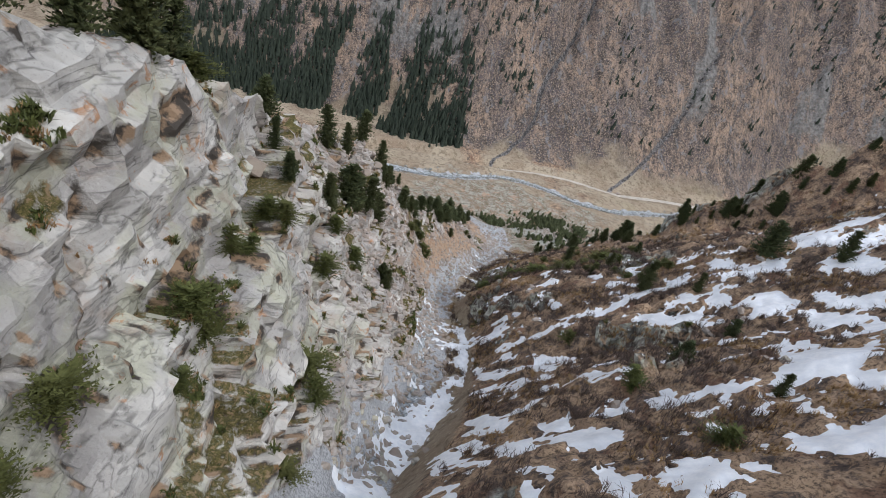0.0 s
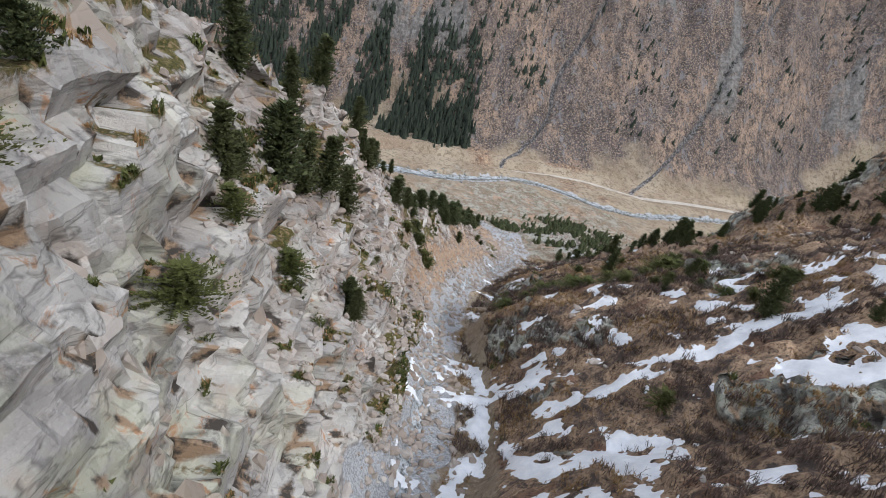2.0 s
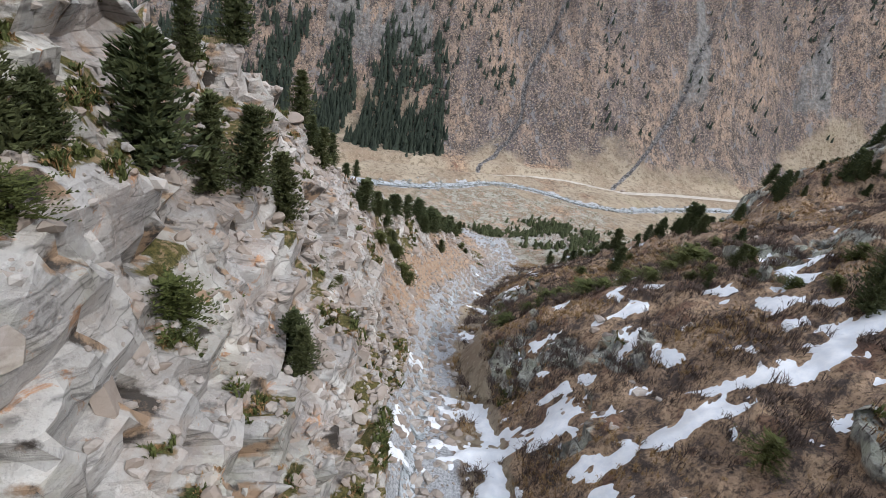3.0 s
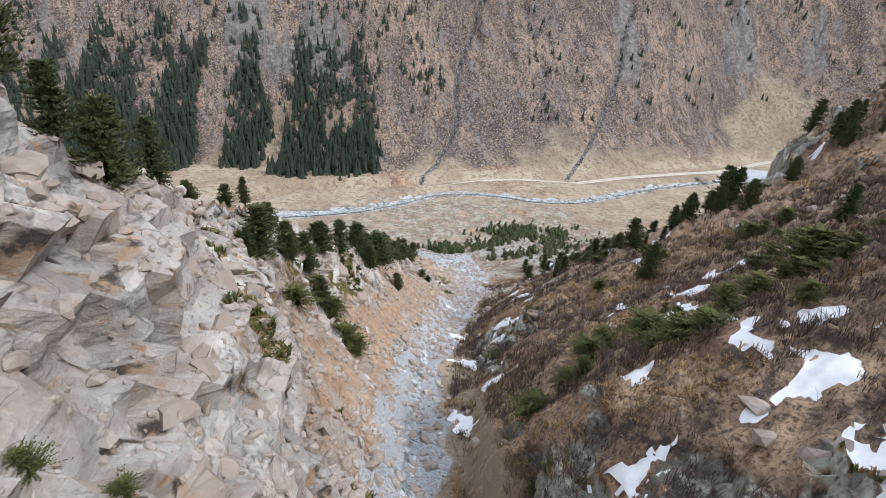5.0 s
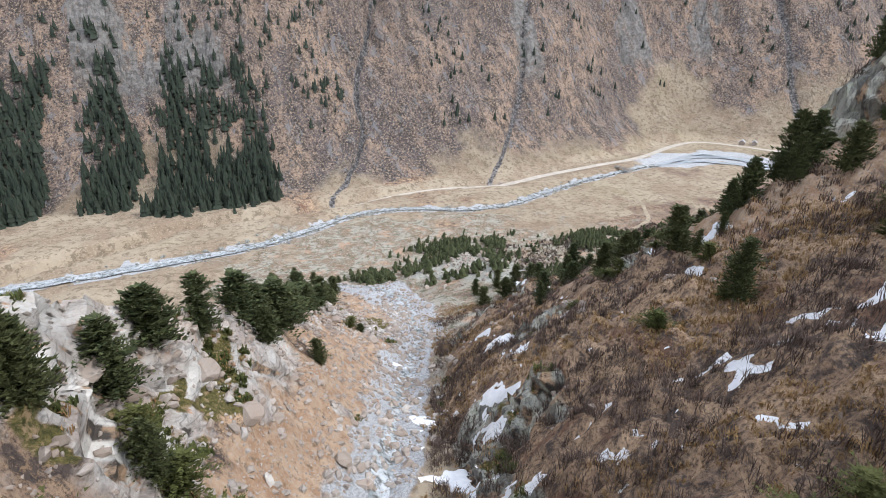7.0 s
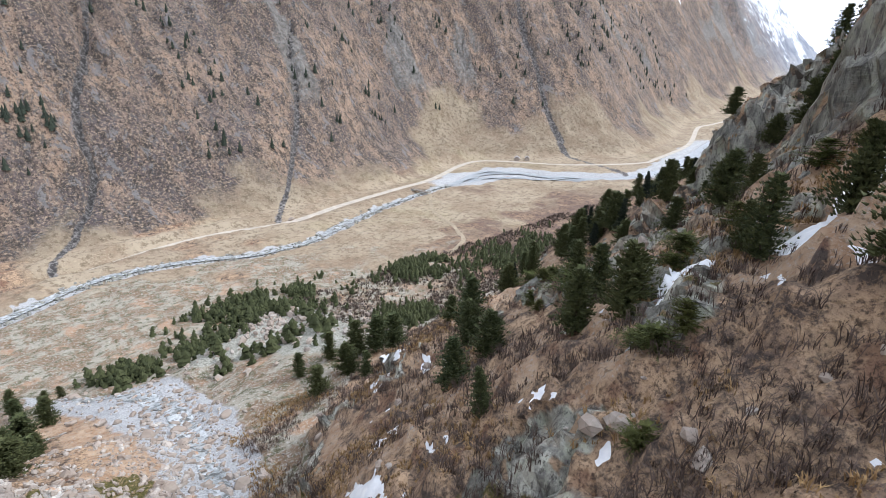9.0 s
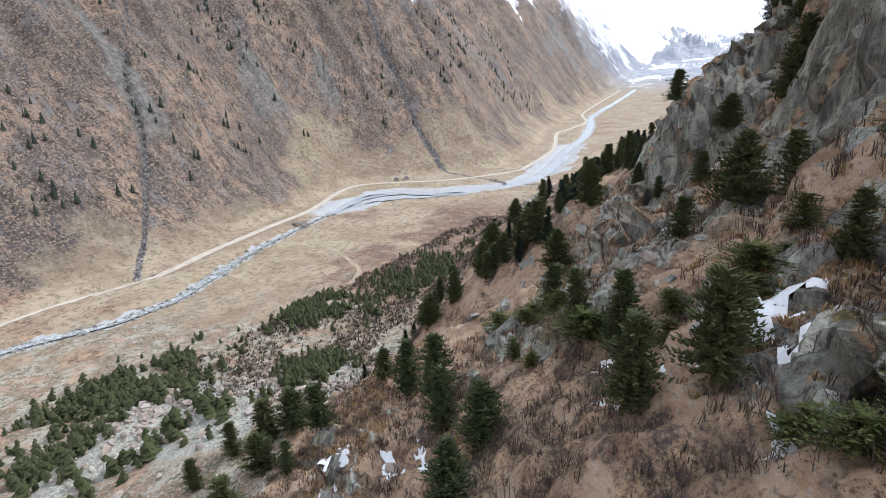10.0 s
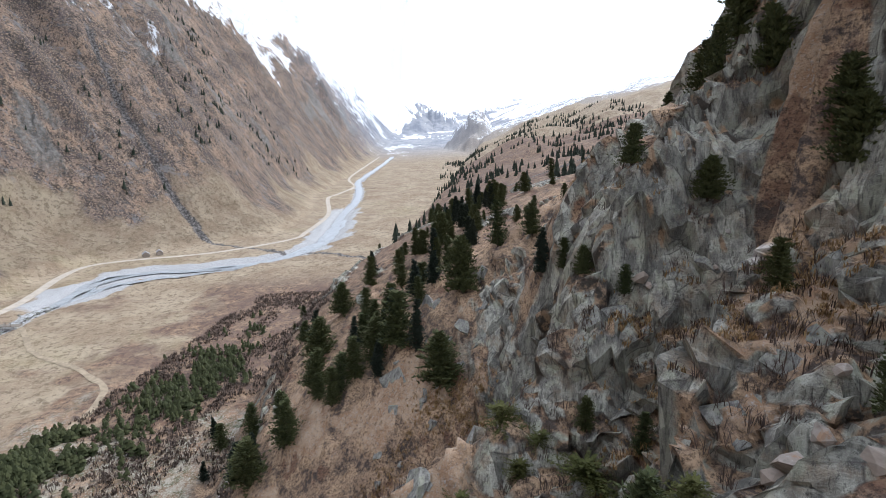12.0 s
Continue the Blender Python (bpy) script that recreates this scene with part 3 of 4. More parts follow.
    dim_schist = p.mix(p.span(p.noise(1.6, 6, .75, stretch=((.15, .3, .2), (2.0, 2.0, .4))), .54, .62, 0, .75), dim_schist, (.06, .057, .055))
    scar = p.nodes.new("ShaderNodeVectorMath")
    scar.operation = "DISTANCE"
    p.links.new(p.place, scar.inputs[0])
    scar.inputs[1].default_value = (110.5, 163, 66.5)
    ragged = p.maths("ADD", scar.outputs["Value"], p.maths("MULTIPLY", p.noise(.6, 5, .7), 5.0))
    dim_schist = p.mix(p.span(ragged, 5.2, 4.4), dim_schist, p.mix(n2, (.52, .48, .45), (.74, .70, .66)))
    stone = p.mix(p.edge(east_m, n1, .2), stone, dim_schist)
    # Clefts between blocks: crevice shade painted dark, with tan soil in places.
    cleft = p.nodes.new("ShaderNodeAttribute")
    cleft.attribute_name = "clefts"
    stone = p.mix(p.edge(cleft.outputs["Fac"], p.noise(.7, 6, .75), 1.1, .12), stone, p.mix(p.span(n2, .47, .56), (.07, .06, .052), (.35, .245, .165)))
    c = p.mix(rock_f, c, stone)
    sod = p.mix(p.span(n3, .42, .6), (.055, .055, .018), (.15, .125, .045))
    sod = p.mix(p.span(n4, .53, .62), sod, (.28, .20, .12))
    c = p.mix(p.edge(moss_v, n4, 1.5), c, sod)
    shingle = p.mix(p.span(p.noise(4.0, 6, .8), .40, .58), (.21, .213, .22), (.49, .502, .52))
    c = p.mix(p.edge(gravel_m, n2, .5), c, shingle)
    wet = p.mix(p.span(p.noise(.5, 6, .75), .46, .62), (.05, .047, .047), (.26, .245, .24))
    c = p.mix(p.edge(gully_m, p.noise(.28, 6, .7), 1.3), c, wet)
    # Distance haze painted as blue-grey into the far mountains' base colour.
    c = p.mix(p.maths("MULTIPLY", haze_v, .8), c, p.mix(p.span(p.noise(.02, 6, .7), .42, .58), (.19, .23, .30), (.34, .37, .42)))
    drift = p.maths("ADD", p.maths("MULTIPLY", p.noise(.025, 6, .7, stretch=((0, 0, 0), (1, 1, .35))), .35), p.maths("MULTIPLY", p.noise(.12, 8, .8, stretch=((0, 0, .3), (1, .5, .25))), .65))
    c = p.mix(p.maths("MULTIPLY", p.span(snow_m, .02, .2), p.edge(snow_m, drift, 3.2, .1)), c, (.80, .84, .9))
    relief = p.maths("ADD", p.maths("MULTIPLY", n2, .7), p.maths("MULTIPLY", n3, .35))
    relief = p.maths("ADD", relief, p.maths("MULTIPLY", bands, .35))
    relief = p.maths("ADD", relief, p.maths("MULTIPLY", rock_f, p.maths("MULTIPLY", p.cells(.62, "F1", ((.5, .55, .4), (.55, 1.0, 1.9))), .5)))
    relief = p.maths("ADD", relief, p.maths("MULTIPLY", p.noise(.16, 8, .75, stretch=((0, 0, 0), (1, .5, .5))), p.maths("MULTIPLY", far_m, 9.0)))
    p.bump(relief, .85, .6)
    return p.done(c)


def plain_material(name, dark, light, scale, roughness=.9, bump=.3, depth=.05, detail=6, specular=.25):
    p = Paint(name, roughness, specular)
    n = p.noise(scale, detail, .65)
    c = p.mix(p.span(n, .35, .65), dark, light)
    c = p.mix(p.span(p.noise(scale * .13, 3), .4, .65, 0, .45), c, tuple(v * .62 for v in dark))
    p.bump(n, bump, depth)
    return p.done(c)


def leaf_material(name, dark, light, dry):
    p = Paint(name, .75, .2)
    c = p.mix(p.island(), dark, light)
    c = p.mix(p.span(p.random(), .0, 1, 0, .45), c, dry)
    return p.done(c)


# Schist darker than the boulder stone, the north side's shade put into its colour.
def dim_schist_material():
    p = Paint("dim_schist_slab")
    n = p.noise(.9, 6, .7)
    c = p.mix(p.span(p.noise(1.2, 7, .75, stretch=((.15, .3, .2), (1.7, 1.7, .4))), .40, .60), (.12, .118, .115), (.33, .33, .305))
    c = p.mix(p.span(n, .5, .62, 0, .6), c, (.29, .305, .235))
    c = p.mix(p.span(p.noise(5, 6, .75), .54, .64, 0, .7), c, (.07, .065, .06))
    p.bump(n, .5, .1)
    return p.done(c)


def stone_material():
    p = Paint("boulder_stone")
    c, fine, bands, joints = rock_colours(p)
    c = p.mix(p.span(p.island(), 0, 1, .2, .9), c, (.28, .225, .185))
    p.bump(p.maths("ADD", fine, bands), .5, .06)
    return p.done(c)


def stream_material():
    p = Paint("stream_water", .3, .4)
    c = p.mix(p.span(p.noise(.35, 7, .8, distort=.6), .42, .56), (.24, .27, .285), (.52, .55, .58))
    c = p.mix(p.span(p.noise(.9, 6, .8, distort=.5), .51, .56, 0, .9), c, (.05, .055, .05))
    p.bump(p.noise(2.2, 5, .7), .3, .15)
    return p.done(c)


def water_material():
    p = Paint("glacial_water", .3, .4)
    c = p.mix(p.span(p.noise(.35, 5, .7, distort=.6), .35, .62), (.25, .285, .32), (.40, .44, .48))
    c = p.mix(p.span(p.noise(1.1, 6, .75, distort=1.2), .55, .62, 0, .7), c, (.58, .62, .65))
    c = p.mix(p.span(p.noise(.22, 6, .75, distort=.8), .56, .62, 0, .8), c, (.15, .16, .165))
    p.bump(p.noise(2.2, 5, .7), .25, .12)
    return p.done(c)


GROUND, STONE, DIM_SCHIST, WATER, STREAM = ground_material(), stone_material(), dim_schist_material(), water_material(), stream_material()
SNOW = plain_material("old_snow", (.74, .77, .82), (.88, .89, .91), 1.4, .6, .35, .12)
ROAD_M = plain_material("gravel_road", (.42, .375, .32), (.55, .495, .43), 1.5)
TRACK_M = plain_material("worn_track", (.27, .22, .16), (.42, .35, .26), .6)
BARK = plain_material("bark", (.055, .042, .034), (.14, .11, .09), 6)
PINE = leaf_material("pine_needles", (.026, .040, .020), (.095, .112, .048), (.09, .09, .035))
FIR = leaf_material("spruce_needles", (.012, .022, .019), (.034, .05, .038), (.04, .046, .03))
JUNIPER = leaf_material("dwarf_pine_needles", (.035, .048, .014), (.10, .115, .035), (.12, .11, .04))
THICKET = leaf_material("thicket_needles", (.026, .038, .017), (.062, .075, .032), (.07, .07, .03))
TWIGS = leaf_material("bare_twigs", (.03, .024, .022), (.17, .128, .105), (.08, .052, .043))
STRAW = leaf_material("dry_grass", (.20, .12, .055), (.38, .26, .13), (.24, .13, .06))
PLANKS = plain_material("grey_planks", (.17, .15, .13), (.30, .27, .24), 3)
SLATE = plain_material("stone_roof", (.30, .30, .31), (.46, .46, .47), 2)
CONCRETE = plain_material("concrete", (.42, .41, .39), (.56, .55, .52), 2)

# ---- building helpers ----


def mesh_of(name, verts, faces, material, flat=True):
    m = bpy.data.meshes.new(name)
    m.from_pydata([tuple(v) for v in verts], [], [tuple(f) for f in faces])
    m.materials.append(material)
    if not flat:
        m.polygons.foreach_set("use_smooth", np.ones(len(m.polygons), bool))
    return m


def thing(name, label, category, kind="", group=""):
    return tagged(new(name), label, category, group, kind)


def part(name, mesh, parent, label=""):
    ob = new(name, mesh)
    ob.parent = parent
    return tagged(ob, label)


def box(verts, faces, m, sx, sy, sz):
    """Adds a box of that size, centred, moved by the matrix m."""
    k = len(verts)
    for a in (-.5, .5):
        for b in (-.5, .5):
            for c in (-.5, .5):
                verts.append(m @ Vector((a * sx, b * sy, c * sz)))
    faces += [(k, k + 1, k + 3, k + 2), (k + 4, k + 6, k + 7, k + 5), (k, k + 4, k + 5, k + 1), (k + 2, k + 3, k + 7, k + 6), (k, k + 2, k + 6, k + 4), (k + 1, k + 5, k + 7, k + 3)]


# ---- the ground, one sheet ----
rows_n, cols_n = X.shape
gm = bpy.data.meshes.new("ground")
idx = np.arange(rows_n * cols_n).reshape(rows_n, cols_n)
quads = np.stack([idx[:-1, :-1], idx[:-1, 1:], idx[1:, 1:], idx[1:, :-1]], -1).reshape(-1, 4)
gm.vertices.add(rows_n * cols_n)
gm.vertices.foreach_set("co", np.stack([PX, PY, PZ], -1).reshape(-1).astype(np.float32))
gm.loops.add(quads.size)
gm.loops.foreach_set("vertex_index", quads.reshape(-1).astype(np.int32))
gm.polygons.add(len(quads))
gm.polygons.foreach_set("loop_start", np.arange(0, quads.size, 4, dtype=np.int32))
gm.polygons.foreach_set("loop_total", np.full(len(quads), 4, np.int32))
rock_q = rock.reshape(-1)[quads].mean(1)
gm.polygons.foreach_set("use_smooth", rock_q < .3)
gm.update(calc_edges=True)
far_mask = smooth(1, 12, far_d)
cone = 34 + 60 * rough(X, zero, zero, 70, 2, 47)
meadow = meadow * (1 - smooth(cone - 12, cone + 14, far_d + n_big * 26))
meadow = np.maximum(meadow, (fs > 0) * (1 - smooth(cone - 12, cone + 14, far_d + n_big * 26)) * .9)
for name, trio in (("cover_a", (rock, debris, np.maximum(bed, gravel))), ("cover_b", (meadow, far_mask, boulders)), ("cover_c", (gully, snowline, (se < 0) * 1.0)), ("cover_d", (fan_m, moss, far_haze))):
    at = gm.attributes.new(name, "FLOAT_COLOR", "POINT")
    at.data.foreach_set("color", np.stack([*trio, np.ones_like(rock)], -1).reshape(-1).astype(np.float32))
at = gm.attributes.new("clefts", "FLOAT", "POINT")
at.data.foreach_set("value", clefts.reshape(-1).astype(np.float32))
gm.materials.append(GROUND)
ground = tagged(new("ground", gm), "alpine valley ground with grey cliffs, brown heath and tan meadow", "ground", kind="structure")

from mathutils.bvhtree import BVHTree
tree_of_ground = BVHTree.FromPolygons([tuple(v) for v in np.stack([PX, PY, PZ], -1).reshape(-1, 3)], [tuple(q) for q in quads.tolist()])


def top(x, y):
    """Height of the ground and its slope at a place."""
    spot, normal, _, _ = tree_of_ground.ray_cast(Vector((x, y, 1500)), Vector((0, 0, -1)))
    return (spot.z, normal) if spot else (0.0, Vector((0, 0, 1)))


# ---- water, road and track ----


def bend(line, step):
    """A smooth line through the points of a polyline, every step metres."""
    pts = [np.array(p, float) for p in line]
    out = []
    for i in range(len(pts) - 1):
        p0, p1, p2, p3 = pts[max(i - 1, 0)], pts[i], pts[i + 1], pts[min(i + 2, len(pts) - 1)]
        n = max(2, int(np.linalg.norm((p2 - p1)[:2]) / step))
        for k in range(n):
            t = k / n
            out.append(.5 * (2 * p1 + (p2 - p0) * t + (2 * p0 - 5 * p1 + 4 * p2 - p3) * t * t + (3 * p1 - p0 - 3 * p2 + p3) * t ** 3))
    return out + [pts[-1]]


def ribbon(name, line, material, label, category, width=None, lift=.1, step=4, across=4, wobble=.25, level=False):
    pts = bend(line, step)
    verts, faces = [], []
    if level:
        spots = np.array(pts)
        level = height(spots[:, 0], spots[:, 1]) + .45
    for i, p in enumerate(pts):
        a, b = pts[max(i - 1, 0)], pts[min(i + 1, len(pts) - 1)]
        way = (b - a)[:2] / (np.linalg.norm((b - a)[:2]) + 1e-9)
        side = np.array((-way[1], way[0]))
        w = (width or p[2]) * .5
        for j in range(across + 1):
            s = (j / across * 2 - 1)
            reach = w * s * (1 + wobble * (noise.noise(Vector((p[0] * .09, p[1] * .09, 3.0 + np.sign(s)))) + .5 * noise.noise(Vector((p[0] * .4, p[1] * .4, 9.0 * np.sign(s))))))
            q = p[:2] + side * reach
            z = top(q[0], q[1])[0] + lift if level is False else level[i] + lift
            verts.append((q[0], q[1], z))
    for i in range(len(pts) - 1):
        for j in range(across):
            k = i * (across + 1) + j
            faces.append((k, k + 1, k + across + 2, k + across + 1))
    return tagged(new(name, mesh_of(name, verts, faces, material, False)), label, category, kind="structure")


cut = [p[0] for p in RIVER].index(330)
ribbon("river", [(x, y, w * .62) for x, y, w in RIVER[:cut + 1]], STREAM, "rushing river over dark stones between gravel banks", "river", level=True, lift=.15, wobble=.6)
ribbon("river_shallows", [(x, y, w * .62) for x, y, w in RIVER[cut:]], WATER, "pale blue-grey glacial river spread over gravel flats", "river", level=True, lift=.15, wobble=.5)
weave = [(x, y + s * 6.5 * math.sin(x / 21 + s), w * .3) for s in (-1, 1) for x, y, w in bend(RIVER[cut:cut + 9], 9)]
half = len(weave) // 2
ribbon("river_braid", weave[:half], WATER, "narrow braid of the pale river between gravel islands", "river", level=True, lift=.1, wobble=.7)
ribbon("river_braid", weave[half:], WATER, "narrow braid of the pale river between gravel islands", "river", level=True, lift=.12, wobble=.7)
ribbon("river_arm", [(x, y, w * .6) for x, y, w in SIDE_ARM], WATER, "braided side arm of the pale river", "river", level=True, lift=.05, wobble=.6)
ribbon("road", ROAD, ROAD_M, "narrow pale gravel road along the valley foot", "road", width=5.2, lift=.16, wobble=.12)
ribbon("track", TRACK, TRACK_M, "faint farm track curving over the meadow", "track", width=2.2, lift=.15, wobble=.3, step=2)
creek_line = [(p[0], p[1], max(1.6, p[3] * .55)) for p in CREEK[2:14]]
ribbon("creek", creek_line, STREAM, "shallow creek threading down its boulder bed", "creek", lift=.12, step=1.5, wobble=1.1)

# ---- conifers ----


def conifer_meshes(seed, tall, wide, whorls, per, sprays, droop, round_top, needles, lean=0.0, spray=.34):
    """Trunk and crown of one tree: whorls of limbs that carry many small sprays of needles."""
    rnd = random.Random(seed)
    tv, tf = [], []
    sides, rings = 7, 6
    for i in range(rings + 1):
        u = i / rings
        r = tall * .022 * (1 - u * .93) + (.06 if i == 0 else 0)
        cx, cy = lean * u * u * tall, .02 * tall * math.sin(u * 4 + seed)
        for k in range(sides):
            a = k * 2 * math.pi / sides
            tv.append((cx + r * math.cos(a), cy + r * math.sin(a), u * tall - .5 * (i == 0)))
    for i in range(rings):
        for k in range(sides):
            tf.append((i * sides + k, i * sides + (k + 1) % sides, (i + 1) * sides + (k + 1) % sides, (i + 1) * sides + k))
    cv, cf = [], []
    for w in range(whorls * per):
        u = .06 + .92 * rnd.random() ** 1.15
        a = rnd.random() * 6.283
        lobe = .85 + .8 * noise.noise(Vector((math.cos(a) * 1.3, math.sin(a) * 1.3, u * 3.5 + seed * 5)))
        reach = wide * ((1 - u) ** (.5 if round_top else .85)) * (.6 + .4 * min(1, u / .2)) * lobe + .06 * wide
        length = reach * rnd.uniform(.6, 1.1)
        base = Vector((lean * u * u * tall, .02 * tall * math.sin(u * 4 + seed), u * tall))
        out = Vector((math.cos(a), math.sin(a), 0))
        across_way = Vector((-math.sin(a), math.cos(a), 0))
        rise = rnd.uniform(.05, .45)
        for s in range(sprays):
            f = (s + rnd.uniform(.4, 1)) / sprays
            mid = base + out * length * f + Vector((0, 0, length * (rise * f - droop * f * f)))
            size = spray * wide * (1.05 - .4 * f) * rnd.uniform(.55, 1.2)
            for q in range(2):
                tip = mid + out * size * rnd.uniform(.3, .9) + across_way * size * rnd.uniform(-.8, .8) + Vector((0, 0, size * rnd.uniform(-.1, .8)))
                mid2 = mid + across_way * size * rnd.uniform(.2, .45) + Vector((0, 0, size * rnd.uniform(-.3, .3)))
                mid3 = mid - across_way * size * rnd.uniform(.2, .45) - out * size * .2 + Vector((0, 0, size * rnd.uniform(-.35, .2)))
                k = len(cv)
                low = mid + Vector((0, 0, -size * .4))
                cv += [mid2, tip, mid3, low]
                cf += [(k, k + 1, k + 2), (k, k + 3, k + 1), (k + 3, k + 2, k + 1)]
    return mesh_of("trunk", tv, tf, BARK, False), mesh_of("crown", cv, cf, needles)


PINES = [conifer_meshes(s, 8.0, w, 19, 14, 6, .18, True, PINE, l, .19) for s, w, l in ((1, 3.4, .03), (2, 2.9, -.02), (3, 4.0, .05), (4, 2.6, .0))]
SPRUCES = [conifer_meshes(s, 8.0, w, 20, 12, 5, .35, False, FIR, l, .22) for s, w, l in ((11, 2.6, .0), (12, 2.2, .02), (13, 3.0, -.01))]
BUSHES = [conifer_meshes(s, 2.2, w, 11, 13, 10, .05, True, JUNIPER, l, .105) for s, w, l in ((21, 1.5, .1), (22, 1.9, -.1), (23, 1.3, .2))]
tree_count = 0


def plant(kind, x, y, tall, label, category, group, lean=0.0, wide=1.0):
    """One tree of trunk and crown on the ground."""
    global tree_count
    tree_count += 1
    rnd = random.Random(tree_count * 7 + 3)
    z, normal = top(x, y)
    trunk, crown = kind[tree_count % len(kind)]
    name = {"pine": "pine_tree", "spruce": "spruce_tree", "dwarf pine": "dwarf_pine"}[category]
    base = tagged(new(name), label, category, group)
    s = tall / (2.2 if category == "dwarf pine" else 8.0)
    base.matrix_basis = pose(x, y, z - .15 * s, rnd.uniform(-3, 3), lean + rnd.uniform(-3, 3), rnd.uniform(0, 360)) @ Matrix.Diagonal((s * wide, s * wide, s, 1))
    part("trunk", trunk, base)
    part("crown", crown, base)
    return base


rnd = random.Random(5)
PINE_LABEL = "dark green stone pine rooted on the rocky brown slope"
# pines of the eastern slope: x, y, height
for x, y, h in [(55, 80, 7), (42, 46, 4), (42, 33, 3), (56, 57, 4), (77, 70, 6), (72, 79, 7), (59, 72, 4), (120, 141, 8), (125, 133, 6), (133, 128, 8), (116, 148, 8), (76, 168, 6), (110, 150, 7), (76, 164, 6),
                (52, 96, 2.5), (56, 98, 3.5), (64, 138, 6.5), (82, 147, 7), (77, 156, 6), (79, 152, 6), (99, 151, 6), (81, 141, 5), (67, 171, 4.5), (103, 137, 7), (74, 121, 5), (112, 132, 7), (69, 147, 3)]:
    plant(PINES, x, y, h, PINE_LABEL, "pine", "pines of the eastern slope")
for x, y, h in [(96, 222, 7), (85, 225, 5), (99, 219, 7), (91, 224, 6), (82, 215, 6), (73, 179, 6), (90, 217, 6), (82, 184, 6), (123, 170, 4), (112, 158, 6), (120, 164, 4), (90, 212, 5), (96, 211, 7), (101, 199, 8),
                (79, 179, 5), (88, 174, 5), (94, 167, 4), (105, 166, 4), (109, 159, 5), (81, 158, 4)]:
    plant(PINES, x, y, h, PINE_LABEL, "pine", "pines of the eastern slope", wide=1.15)
for x, y, h in [(95, 178, 4.7), (84, 170, 6), (96, 163, 6), (92, 160, 6), (104, 205, 5), (85, 186, 7), (124, 157, 6), (128, 160, 6), (131, 157, 7), (122, 153, 7), (135, 158, 6), (116, 155, 6), (133, 154, 7), (127, 155, 7), 
                (126, 152, 7), (108, 173, 3.5), (113, 176, 3), (120, 171, 3), (124, 174, 3), (134, 174, 4)]:
    plant(PINES, x, y, h, PINE_LABEL, "pine", "pines of the eastern slope", wide=1.05)
# the row of pines on the skyline of the eastern slope
for x, y, _ in bend([(71, 152, 0), (78, 148, 0), (86, 145, 0), (93, 143, 0), (100, 140, 0), (108, 136, 0), (118, 130, 0), (124, 122, 0)], 1.7):
    plant(PINES, x + rnd.gauss(0, 2), y + rnd.gauss(0, 1.6) - 1, rnd.uniform(2.5, 6.5), PINE_LABEL, "pine", "pines of the eastern slope", wide=rnd.uniform(.8, 1.15))
# trees that stand along the valley side: x, y, height
VALLEY_LABEL = "dark conifer in the belt of trees on the valley side"
for x, y, h in [(170, 214, 8), (172, 205, 6.6), (162, 199, 6), (156, 193, 5), (152, 186, 9), (159, 180, 8), (149, 196, 9), (149, 203, 7), (155, 211, 7), (146, 214, 9), (195, 248, 7), (158, 201, 5.5), (182, 212, 7),
                (199, 197, 7), (197, 190, 8), (200, 182, 7), (232, 166, 6), (271, 151, 8), (328, 121, 9), (159, 224, 7), (153, 175, 5)]:
    plant(PINES, x, y, h, VALLEY_LABEL, "pine", "conifers of the valley side", wide=rnd.uniform(.9, 1.2))
for x, y, h in [(147, 199, 6), (146, 193, 8), (160, 191, 6), (138, 176, 6), (146, 219, 7), (200, 252, 6), (151, 240, 7), (137, 222, 7), (181, 246, 5), (153, 197, 7), (155, 204, 7), (190, 192, 7), (187, 183, 6), (148, 242, 6)]:
    plant(SPRUCES, x, y, h, VALLEY_LABEL, "spruce", "conifers of the valley side")
for i in range(58):
    u = rnd.random()
    x, y = 140 + 120 * u + rnd.gauss(0, 6), 212 - 42 * u + rnd.gauss(0, 8)
    plant(PINES if i % 3 else SPRUCES, x, y, rnd.uniform(3.5, 8), VALLEY_LABEL, "pine" if i % 3 else "spruce", "conifers of the valley side", wide=rnd.uniform(.8, 1.2))
for i in range(34):
    x, y = rnd.uniform(150, 300), rnd.uniform(150, 246)
    plant(PINES, x, y, rnd.uniform(2.5, 6), VALLEY_LABEL, "pine", "conifers of the valley side", wide=rnd.uniform(.8, 1.3))
# trees of the western spur: x, y, height
for x, y, h in [(-17, 33, 7), (-16, 38, 7), (-15, 42, 6), (-19, 28, 6), (-4, 65, 6), (-2, 74, 7.5), (-1, 80, 7.5), (1, 83, 6.5), (3, 87, 6.5), (-4, 68, 3.5), (-7, 76, 7), (-7, 51, 3.5), (-15, 44, 4), (-13, 61, 5),
                (-5, 88, 6), (-3, 94, 6), (1, 106, 6.5), (3, 112, 5.5), (4, 118, 5), (2, 109, 4), (7, 73, 4.5), (6, 75, 4), (16, 139, 5), (12, 137, 5), (8, 131, 3.5), (25, 163, 4.5), (-10, 55, 4), (5, 139, 4), (7, 141, 3.5), (3, 132, 4)]:
    plant(PINES, x, y, h, "green pine clinging to a ledge of the grey cliff", "pine", "pines of the western spur")
for x, y, h in [(1, 128, 3.5), (9.5, 140.5, 3.5), (24, 168, 6), (27, 172, 7), (30, 178, 6), (22, 164, 6)]:
    plant(PINES, x, y, h, "bushy dark pine on the rim of the spur", "pine", "pines of the western spur", wide=1.35)
